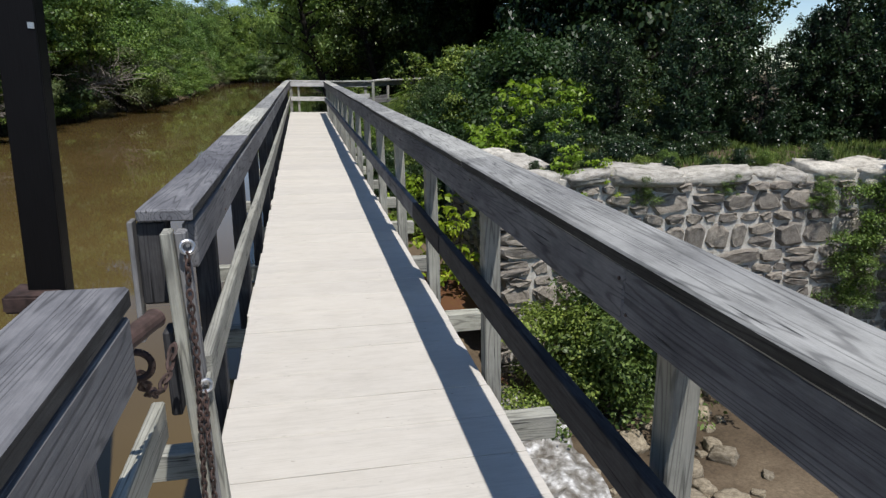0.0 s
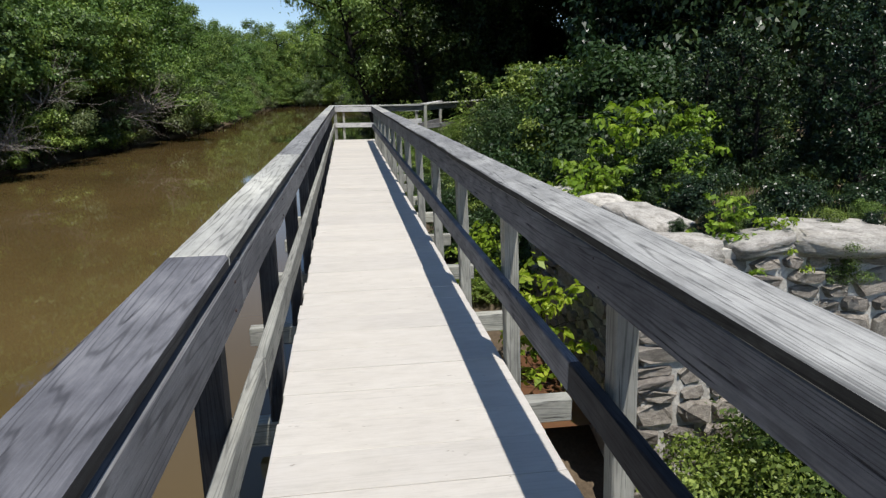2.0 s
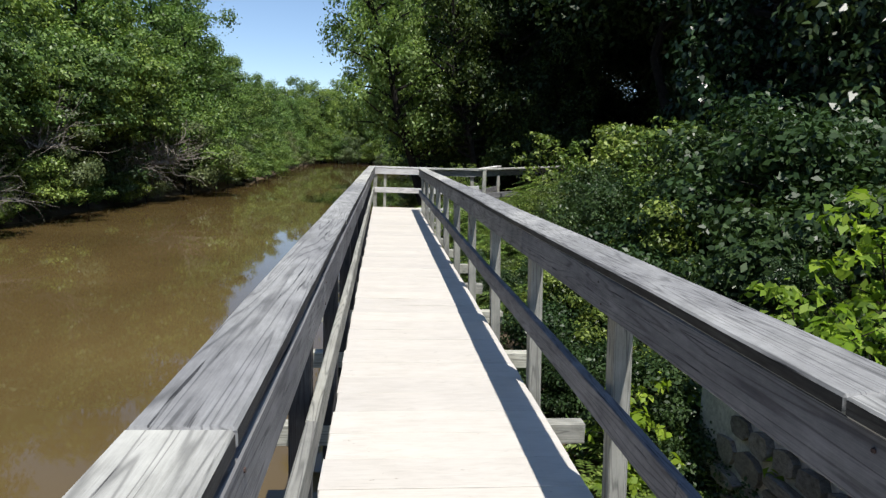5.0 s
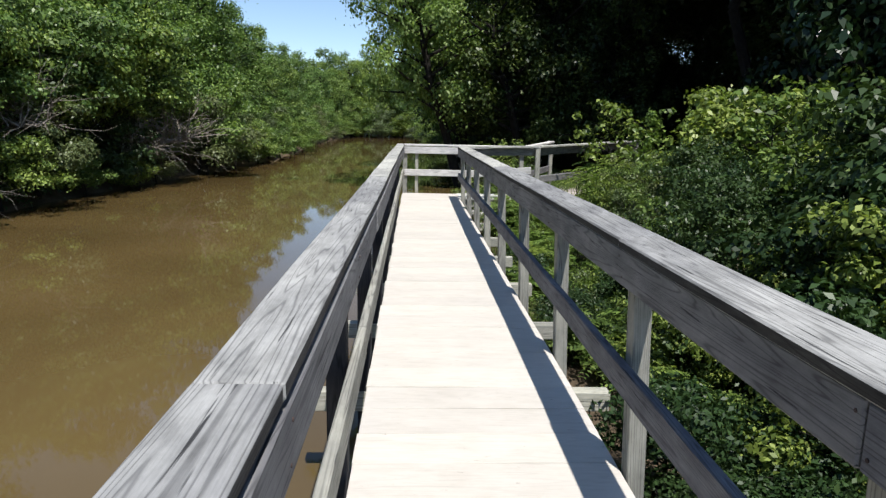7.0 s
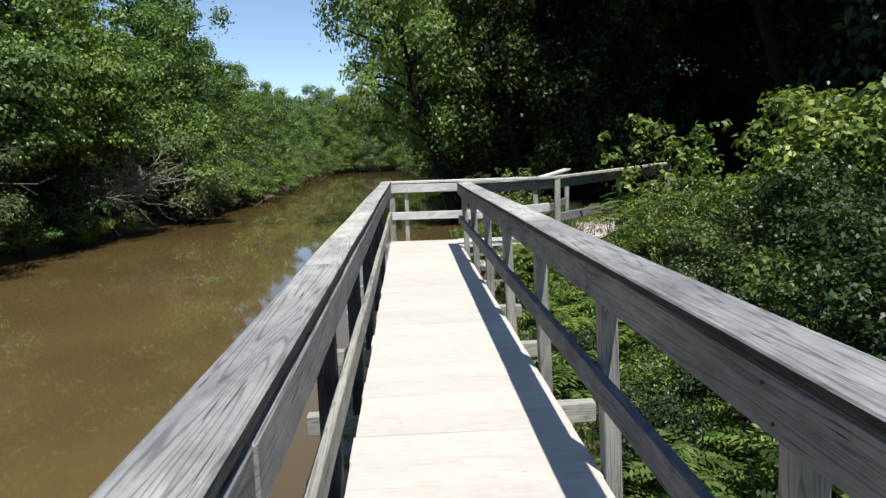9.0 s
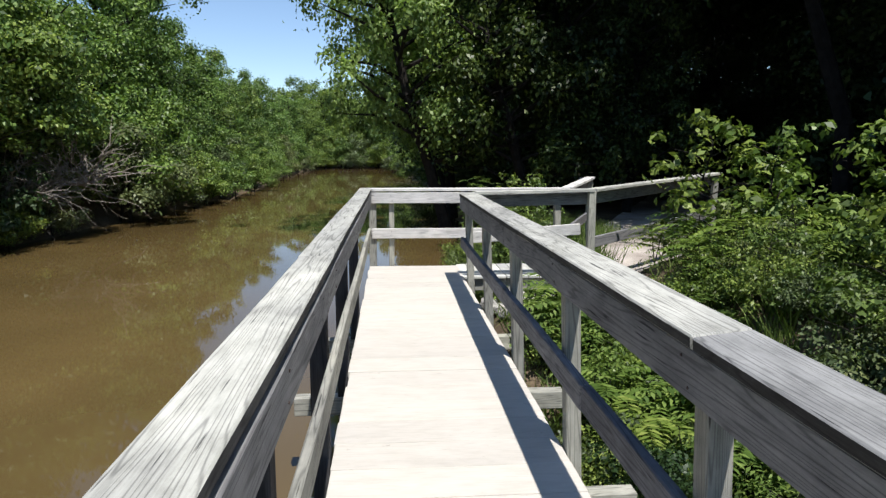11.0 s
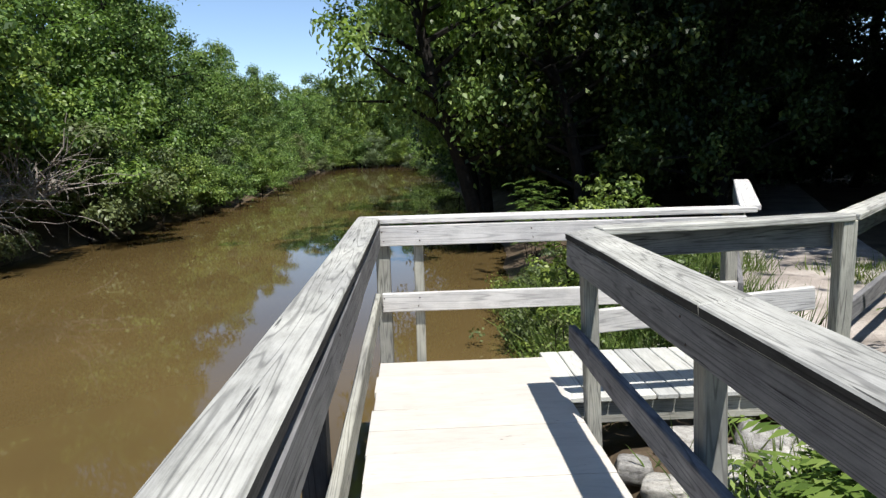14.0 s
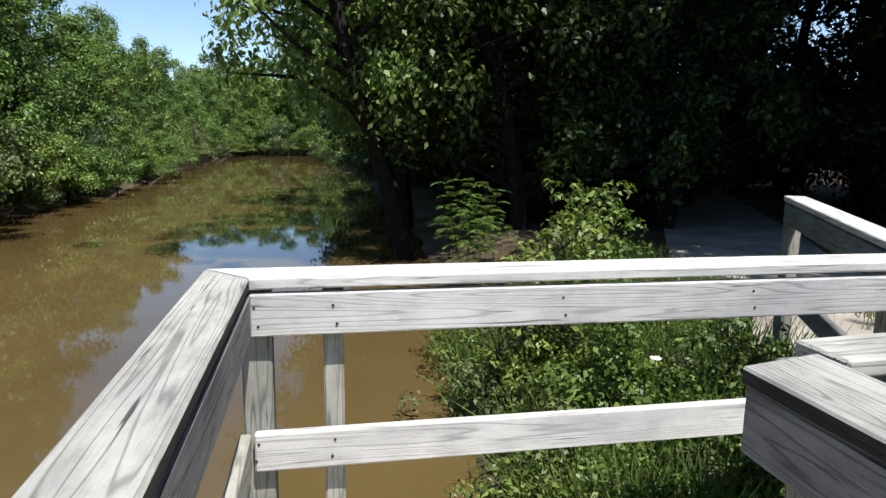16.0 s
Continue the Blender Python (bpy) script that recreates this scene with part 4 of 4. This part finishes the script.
for k, (y, s) in enumerate(((23.2, 0.4), (25.2, 0.5), (30.0, 0.45), (32.6, 0.5), (34.6, 0.6))):
    plant(BUSH[(1, 2, 0, 2, 1)[k]], USED, river_left(y) - 0.25, y, -0.85, 50 * k, s, group="river bank bushes")
for k in range(9):
    y = 21.8 + 1.45 * k
    plant(HOLLOW_BUSH, USED, river_left(y) - 1.3, y, -0.75, 80 * k, rng.uniform(0.8, 1.1), group="river bank bushes")
for x, y, s in ((-13.5, 46.8, 1.3), (-13.2, 50.5, 1.2), (-14.0, 38.0, 1.25)):
    plant(BANK[2], USED, x, y, 0.5, 40 * y, s, label="slender tree rising above the river bank trees", group="river bank trees")
# trees where the river bends out of sight
for k in range(10):
    plant(BANK[(k + 1) % 3], USED, -17 + 2.5 * k, 123 + 2 * math.sin(k * 1.3), -0.9, 61 * k, 1.6, group="far river trees")
    plant(BANK[(k + 2) % 3], USED, -16 + 2.5 * k, 108 + 2 * math.sin(k * 1.7), -0.9, 61 * k, 1.0 if k < 3 or k > 7 else 0.6, group="far river trees") if k < 3 or k > 6 else None
for k in range(9):
    plant(BANK[k % 3], USED, -16 + 2.7 * k, 117 + 2 * math.sin(k * 2.1), -0.9, 40 * k, 1.35, group="far river trees")
    plant(BUSH[k % 3], USED, -14 + 2.3 * k, 112 + math.sin(k), -0.95, 70 * k, 1.7, group="river bank bushes")
for k, (x, y, z, s) in enumerate(((-9.7, 35.6, 0.6, 1.9), (-10.0, 33.6, 0.3, 1.4), (-10.4, 27.0, 1.2, 1.6), (-9.6, 23.0, 0.0, 1.1))):
    ob = dead_bush("dead_bush", "grey leafless bush hanging over the river bank", 70 + k, s, 60)
    place(ob, None, Matrix.Translation((x, y, z)))

# grove on the near side: tall shade trees
GROVE = [
    tree_model("shade_tree", "tall dark-leaved tree shading the path", 31, 15.0, 0.24, 6.8, 5.4, 20000, 0.25, LEAF_SHADED, 24, 60, 1.7),
    tree_model("shade_tree", "tall dark-leaved tree shading the path", 32, 14.5, 0.22, 6.4, 5.0, 19000, 0.25, LEAF_SHADED, 24, 60, 1.7),
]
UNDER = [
    tree_model("understorey_tree", "dark leafy understorey tree in deep shade", 33, 7.0, 0.14, 0.3, 3.2, 14000, 0.22, LEAF_SHADED, 22, 50, 1.2),
    tree_model("understorey_tree", "dark leafy understorey tree in deep shade", 34, 6.2, 0.12, 0.2, 3.0, 13000, 0.22, LEAF_SHADED, 22, 50, 1.15),
]
for i in range(4):
    for j in range(6):
        gx = 6.0 + 4.6 * i + rng.uniform(-1, 1) + (1.5 if j < 2 else 0)
        gy = 27.5 + 5.4 * j + rng.uniform(-1, 1)
        if i == 0 and j == 0:
            gx, gy = 9.8, 29.2
        if (i, j) in ((0, 1), (3, 0), (2, 0), (3, 1)):
            continue
        plant(GROVE[rng.randrange(2)], USED, gx, gy, -0.3, rng.uniform(0, 360), rng.uniform(0.95, 1.2), group="grove")
for i in range(13):
    plant(UNDER[i % 2], USED, 3.5 + 2.2 * i, 54 + rng.uniform(-2, 2), -0.3, rng.uniform(0, 360), rng.uniform(0.9, 1.1) if i < 6 else rng.uniform(0.54, 0.82), group="grove understorey")
    if i in (0, 1):
        continue
    plant(UNDER[i % 2], USED, 15 + rng.uniform(-1.5, 1.5) + (i % 3) * 3, 17 + 3.2 * i, -0.3, rng.uniform(0, 360), 0.5 if i < 3 else rng.uniform(0.62, 0.9) if i < 6 else rng.uniform(0.52, 0.8), group="grove understorey")
for i in (0, 2, 3, 4, 5, 6):
    plant(UNDER[i % 2], USED, 9.0 + 1.6 * i, 45 + 1.5 * math.sin(i), -0.3, rng.uniform(0, 360), rng.uniform(0.8, 1.05) if i < 3 else rng.uniform(0.58, 0.88), group="grove understorey")
for k, (x, y, s) in enumerate(((15.5, 36.0, 0.95), (18.5, 38.5, 1.0), (13.2, 33.2, 0.85), (20.5, 35.0, 1.0))):
    plant(UNDER[k % 2], USED, x, y, -0.3, 67 * k, s, group="grove understorey")
# ivy-clad trees behind the wall
IVY = [
    tree_model("ivy_tree", "tall tree trunk clothed in dark ivy", 35, 9.5, 0.25, 0.2, 2.3, 11000, 0.18, LEAF_IVY_SHADED, 30, 84, 0.42, flat=1.5, droop=1.2),
    tree_model("ivy_tree", "tree draped in hanging dark ivy", 36, 8.5, 0.22, 0.2, 2.5, 11000, 0.18, LEAF_IVY_SHADED, 30, 84, 0.42, flat=1.5, droop=1.2),
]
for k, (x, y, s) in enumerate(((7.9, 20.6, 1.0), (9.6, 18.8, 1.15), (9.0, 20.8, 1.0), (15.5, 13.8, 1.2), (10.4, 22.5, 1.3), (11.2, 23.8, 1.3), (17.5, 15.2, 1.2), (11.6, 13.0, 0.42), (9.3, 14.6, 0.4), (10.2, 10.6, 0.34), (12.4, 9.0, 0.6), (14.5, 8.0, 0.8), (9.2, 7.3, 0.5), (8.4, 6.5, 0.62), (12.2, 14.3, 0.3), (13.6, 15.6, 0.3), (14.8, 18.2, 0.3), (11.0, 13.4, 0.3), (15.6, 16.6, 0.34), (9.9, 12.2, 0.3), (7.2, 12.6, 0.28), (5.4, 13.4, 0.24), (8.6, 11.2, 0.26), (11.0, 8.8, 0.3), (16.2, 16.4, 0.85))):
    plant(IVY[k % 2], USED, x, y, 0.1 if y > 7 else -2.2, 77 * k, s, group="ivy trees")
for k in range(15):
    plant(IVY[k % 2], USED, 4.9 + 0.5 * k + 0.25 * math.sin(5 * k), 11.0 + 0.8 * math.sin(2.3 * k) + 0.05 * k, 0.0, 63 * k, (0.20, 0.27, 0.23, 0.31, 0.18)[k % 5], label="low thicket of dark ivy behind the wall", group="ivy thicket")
for k, (x, y, s) in enumerate(((11.8, 27.0, 1.0), (22.5, 18.3, 1.0), (21.5, 15.5, 1.0))):
    plant(GROVE[k % 2], USED, x, y, 0.0, 51 * k, s, group="grove")

# overhanging tree on the near bank
OVER = [
    tree_model("overhanging_tree", "tree with light green leaves drooping over the river", 41, 10.5, 0.2, 2.1, 3.3, 26000, 0.14, LEAF_LIGHT, 40, 130, 0.48, flat=1.7, droop=1.6, lean=(-3.0, -0.6), one_sided=0.3),
    tree_model("overhanging_tree", "tree with light green leaves drooping over the river", 42, 9.5, 0.2, 1.9, 3.0, 24000, 0.14, LEAF_LIGHT, 40, 120, 0.48, flat=1.7, droop=1.6, lean=(-2.2, -0.4), one_sided=0.5),
]
for k, (x, y, turn, sc) in enumerate(((1.4, 35.2, 0, 1.0), (2.0, 39.5, 10, 1.05), (2.4, 45.0, 350, 1.05), (2.6, 51.0, 20, 1.1))):
    plant(OVER[k % 2], USED, x, y, -0.5, turn, sc, group="overhanging trees")
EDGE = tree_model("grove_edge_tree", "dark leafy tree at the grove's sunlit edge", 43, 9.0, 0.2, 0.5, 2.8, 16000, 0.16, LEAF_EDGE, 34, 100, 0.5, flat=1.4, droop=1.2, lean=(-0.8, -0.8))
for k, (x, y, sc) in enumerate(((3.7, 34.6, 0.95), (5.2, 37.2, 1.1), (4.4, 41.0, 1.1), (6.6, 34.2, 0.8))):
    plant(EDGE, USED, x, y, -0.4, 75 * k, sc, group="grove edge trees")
for k in range(6):
    plant(BANK[k % 3], USED, river_right(53 + 10 * k) + 2.6, 53 + 10 * k, -0.3, 63 * k, 1.1, group="river bank trees")
    plant(BUSH[k % 3], USED, river_right(50 + 10 * k) + 0.9, 50 + 10 * k, -0.8, 63 * k, 1.2, group="river bank bushes")
for k in range(5):
    plant(UNDER[k % 2], USED, river_right(36 + 4 * k) + 2.6, 36 + 4 * k, -0.6, 99 * k, 0.5, group="grove understorey")
# shrubs beside the footbridge
SHRUB = [
    tree_model("shrub", "tall green shrub with arching shoots", 51, 2.9, 0.05, 0.2, 1.5, 8000, 0.11, LEAF_SHRUB, 26, 56, 0.32, category="shrub"),
    tree_model("shrub", "rounded green shrub beside the footbridge", 52, 2.4, 0.05, 0.1, 1.6, 8000, 0.11, LEAF_SHRUB, 26, 56, 0.33, category="shrub"),
]
for k, (x, y, z, s) in enumerate(((4.7, 19.61, -0.5, 0.82), (6.4, 19.8, -0.3, 0.88), (5.8, 21.04, -0.5, 0.85), (7.6, 18.8, -0.2, 0.8), (3.7, 20.06, -0.8, 0.6), (3.0, 18.05, -1.0, 0.55), (3.4, 15.3, -1.0, 0.62), (4.8, 16.99, -0.4, 0.75), (2.4, 13.62, -1.2, 0.45), (5.4, 22.4, -0.6, 0.65), (4.4, 22.7, -0.6, 0.5), (2.2, 15.94, -1.2, 0.45), (5.8, 14.46, 0.1, 0.35), (7.4, 14.67, 0.1, 0.4))):
    plant(SHRUB[k % 2], USED, x, y, z, 140 * k, s, group="shrubs")
# leaf colour kept low so the hollow reads as shaded
DARK_SHRUB = tree_model("shrub", "leafy shrub in the hollow, darkened as in shade", 54, 2.0, 0.04, 0.1, 1.3, 7000, 0.10, LEAF_SHADED, 20, 44, 0.42, category="shrub")
for k, (x, y, s) in enumerate(((3.7, 13.72, 0.95), (4.5, 14.57, 1.1), (5.4, 15.3, 1.0), (3.5, 15.73, 0.9), (4.4, 16.57, 1.1), (6.4, 14.46, 0.8), (3.0, 14.25, 0.7))):
    plant(DARK_SHRUB, USED, x, y, ground_height(x, y) - 0.05, 95 * k, s, group="shrubs")
for k in range(34):
    y = 10.8 + 8.5 * rng.random()
    x = 1.4 + 2.6 * rng.random()
    plant(DARK_SHRUB, USED, x, y, ground_height(x, y) - 0.05, 70 * k, rng.uniform(0.3, 0.55), group="shrubs")
SHOOTS = tree_model("shrub", "sparse shrub of upright leafy shoots", 53, 2.7, 0.03, 0.5, 0.8, 1500, 0.11, LEAF_SHRUB, 26, 60, 0.2, category="shrub")
for k, (x, y, z, s) in enumerate(((3.6, 23.0, -0.7, 1.0), (4.4, 22.8, -0.7, 0.95), (5.2, 22.0, -0.5, 1.0), (4.0, 19.8, -0.7, 1.0), (5.3, 19.47, -0.3, 0.95), (6.6, 19.26, -0.1, 0.95), (4.5, 18.63, -0.4, 0.9), (1.5, 27.0, -0.7, 0.6), (2.0, 27.9, -0.6, 0.64), (2.7, 28.6, -0.5, 0.55), (1.7, 26.0, -0.7, 0.5), (2.3, 25.8, -0.6, 0.4))):
    plant(SHOOTS, USED, x, y, z, 80 * k, s, group="shrubs")
SAPLING = tree_model("sapling", "sapling with bright yellow-green leaves", 61, 2.3, 0.025, 0.3, 1.0, 640, 0.17, LEAF_BRIGHT, 18, 36, 0.20, category="sapling")
for k, (x, y, z, s) in enumerate(((3.6, 11.93, -0.3, 0.72), (4.7, 12.46, 0.0, 0.6), (4.2, 11.3, 0.1, 0.5), (2.7, 11.09, -0.8, 0.6), (1.75, 9.61, -1.7, 0.62), (3.05, 8.55, -0.15, 0.34), (3.4, 8.45, -0.15, 0.26), (1.6, 11.93, -1.4, 0.5), (3.0, 10.98, -0.3, 0.4), (2.8, 11.93, -0.8, 0.62), (3.5, 10.24, 0.1, 0.3), (5.6, 12.03, 0.1, 0.35))):
    plant(SAPLING, USED, x, y, z, 100 * k, s, group="saplings")
SUMAC = [
    frond_plant("sumac", "young sumac with feathery bright green leaves", 81, 6, 0.9, 0.5, 10, 0.14, LEAF_FERN),
    frond_plant("sumac", "young sumac with feathery bright green leaves", 82, 5, 1.1, 0.55, 10, 0.15, LEAF_FERN),
]
for k in range(12):
    y = 21.2 + 2.6 * rng.random()
    x = 2.3 + 2.4 * rng.random()
    plant(SUMAC[k % 2], USED, x, y, ground_height(x, y) - 0.05, rng.uniform(0, 360), rng.uniform(0.7, 1.1), group="sumac thicket")
for k in range(26):
    u = rng.random()
    y = 15.0 + 8.0 * u
    x = 1.45 + 1.3 * rng.random() ** 1.2
    plant(SUMAC[k % 2], USED, x, y, ground_height(x, y) - 0.05, rng.uniform(0, 360), rng.uniform(0.65, 1.0), group="sumac thicket")
for k in range(7):
    y = 11.5 + 5 * rng.random()
    x = 1.1 + 1.6 * rng.random()
    plant(SUMAC[k % 2], USED, x, y, ground_height(x, y) - 0.05, rng.uniform(0, 360), rng.uniform(0.5, 0.8), group="sumac thicket")
for k in range(26):
    y = 20.0 + 2.7 * rng.random()
    x = 1.4 + 1.4 * rng.random() + 0.25 * max(0.0, y - 22.0)
    plant(SUMAC[k % 2], USED, x, y, ground_height(x, y) - 0.05, rng.uniform(0, 360), rng.uniform(0.42, 0.68), group="sumac thicket")
TALL = frond_plant("tree_of_heaven", "young tree with long feathery leaves", 83, 4, 3.4, 0.8, 12, 0.25, LEAF_BANK, "tree")
for k, (x, y, s) in enumerate(((1.7, 30.4, 0.36), (1.9, 31.4, 0.45), (1.9, 32.8, 0.42), (2.4, 32.2, 0.36))):
    plant(TALL, USED, x, y, -0.45, 83 * k, s)
# weeds on the bank past the footbridge
WEED = [
    tree_model("weed_clump", "tangle of green weeds on the river bank", 91, 0.8, 0.012, 0.0, 0.5, 2600, 0.045, LEAF_GREY, 18, 28, 0.18, category="weeds"),
    tree_model("weed_clump", "tangle of bright green weeds on the river bank", 92, 1.0, 0.012, 0.0, 0.45, 1900, 0.052, LEAF_SHRUB, 20, 28, 0.16, category="weeds"),
]
for k in range(36):
    y = 24.75 + 5.0 * rng.random() ** 1.3
    x = river_right(y) + 0.4 + 1.9 * rng.random()
    plant(WEED[k % 2], USED, x, y, ground_height(x, y) - 0.03, rng.uniform(0, 360), rng.uniform(0.6, 1.15), group="bank weeds")
for k in range(70):
    y = 18.2 + 5.1 * rng.random()
    x = 1.08 + (3.1 if y > 20 else 2.1) * rng.random()
    plant(WEED[k % 2], USED, x, y, ground_height(x, y) - 0.03, rng.uniform(0, 360), rng.uniform(0.5, 0.95), group="bank weeds")
# ivy hanging on the wall and heaped below it
IVY_HEAP = tree_model("ivy_heap", "heap of glossy green ivy at the wall foot", 93, 1.5, 0.03, 0.0, 0.9, 11000, 0.062, LEAF_SHRUB, 20, 44, 0.30, category="ivy")
for k, (x, y, z, s) in enumerate(((3.1, 7.08, -2.3, 1.0), (3.7, 7.5, -2.3, 0.95), (2.7, 7.4, -2.3, 0.75), (4.4, 7.71, -2.3, 0.6))):
    plant(IVY_HEAP, USED, x, y, z, 90 * k, s, group="wall ivy")
IVY_LOW = tree_model("groundcover", "low dark green groundcover behind the wall", 95, 1.5, 0.03, 0.0, 0.9, 7000, 0.10, LEAF_IVY_SHADED, 16, 34, 0.34, category="groundcover")
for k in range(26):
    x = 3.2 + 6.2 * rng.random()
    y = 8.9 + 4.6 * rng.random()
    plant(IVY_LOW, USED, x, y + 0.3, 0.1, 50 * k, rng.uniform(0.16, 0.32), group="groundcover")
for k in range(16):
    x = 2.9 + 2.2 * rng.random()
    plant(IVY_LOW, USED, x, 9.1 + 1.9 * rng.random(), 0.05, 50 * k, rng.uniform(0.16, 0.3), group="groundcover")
for k in range(18):
    x = 2.5 + 5.6 * rng.random()
    plant(IVY_LOW if k % 3 else IVY_HEAP, USED, x, WALL_Y + 0.23 + 0.45 * rng.random(), 0.2, 50 * k, rng.uniform(0.09, 0.17), group="groundcover")
for k, (x, z, s) in enumerate(((3.95, 0.12, 0.26), (5.1, 0.2, 0.2), (6.6, -0.1, 0.3), (7.5, -0.6, 0.6), (7.2, -1.4, 0.5))):
    plant(IVY_HEAP, USED, x, WALL_Y + 0.05, z - 0.25, 60 * k, s, group="wall ivy")


def grass_patch(name, label, area, count, low, high, seed, lean=0.45):
    """Blades strewn over a stretch of ground."""
    g = np.random.default_rng(seed)
    x0, x1, y0, y1 = area
    p = np.stack([g.uniform(x0, x1, count), g.uniform(y0, y1, count), np.zeros(count)], axis=1)
    # gather the blades in tufts
    tuft = np.stack([g.uniform(x0, x1, count // 40 + 1), g.uniform(y0, y1, count // 40 + 1), np.zeros(count // 40 + 1)], axis=1)
    own = g.integers(0, len(tuft), count)
    p = np.where(g.random(count)[:, None] < 0.75, tuft[own] + g.normal(size=(count, 3)) * (0.09, 0.09, 0), p)
    p[:, 2] = [ground_height(a, b) - 0.02 for a, b in p[:, :2]]
    way = g.normal(size=(count, 3)) * lean
    way[:, 2] = 1.0
    way /= np.linalg.norm(way, axis=1)[:, None]
    side = np.cross(way, g.normal(size=(count, 3)))
    side /= np.linalg.norm(side, axis=1)[:, None]
    me = blade_mesh(name, p, way, side, g.uniform(low, high, count), g.uniform(0.008, 0.018, count), GRASS)
    return tagged(new(name, me), label, "grass", kind="stuff")


grass_patch("grass", "rough grass on the terrace behind the wall", (2.6, 10.0, 8.65, 14.6), 26000, 0.05, 0.18, 1)
grass_patch("grass", "long grass and weeds on the river bank", (1.0, 3.0, 24.7, 29.0), 11000, 0.25, 0.8, 2)
grass_patch("grass", "grass among the weeds beside the footbridge", (0.95, 4.2, 17.0, 23.2), 10000, 0.12, 0.45, 3)
grass_patch("grass", "grass along the towpath edge", (2.2, 3.0, 25.8, 28.5), 2500, 0.15, 0.45, 4)
grass_patch("grass", "grass along the towpath edge", (3.0, 4.6, 28.0, 31.5), 3000, 0.15, 0.5, 5)
grass_patch("grass", "grass along the towpath edge", (5.0, 7.0, 26.0, 28.2), 2500, 0.12, 0.35, 6)
# a white flower head among the weeds
flower = thing("flower", "white umbel flower on a thin stem", "flower", (1.62, 25.6, -0.3))
bm = bmesh.new()
tube(bm, (1.62, 25.6, -0.35), (1.64, 25.58, 0.22), 0.004, 0.003, 5)
part("stem", bm, LEAF_FERN, flower, m=Matrix.Identity(4))
PETAL, _nt, _b = material("white_petals")
_b.inputs["Base Color"].default_value = (0.8, 0.8, 0.76, 1)
bm = bmesh.new()
for k in range(30):
    a, r = k * 2.4, 0.006 * math.sqrt(k)
    bmesh.ops.create_icosphere(bm, subdivisions=1, radius=0.007, matrix=Matrix.Translation((1.64 + r * math.cos(a), 25.58 + r * math.sin(a), 0.225 + 0.3 * r)))
part("head", bm, PETAL, flower, m=Matrix.Identity(4))

# side walkway planks and deck planks
x = 0.60
k = 0
while x < 2.25:
    board("plank", (x + 0.068, 23.52, -0.02), (x + 0.068, 24.43, -0.02), 0.134, 0.036, PLANK_WOOD, branch, worn=0.002, form=k % 4)
    x += 0.141
    k += 1
y = DECK_END
k = 0
while y > -5.5:
    rngk = random.Random(k)
    board("plank", (-0.598 + rngk.uniform(-0.008, 0.008), y - 0.142, -0.02 + rngk.uniform(-0.002, 0.002)), (0.612 + rngk.uniform(-0.003, 0.003), y - 0.142, -0.02 + rngk.uniform(-0.002, 0.002)), 0.2825, 0.04, DECK_WOOD, bridge, worn=0.0022, form=k % 5)
    y -= 0.286
    k += 1
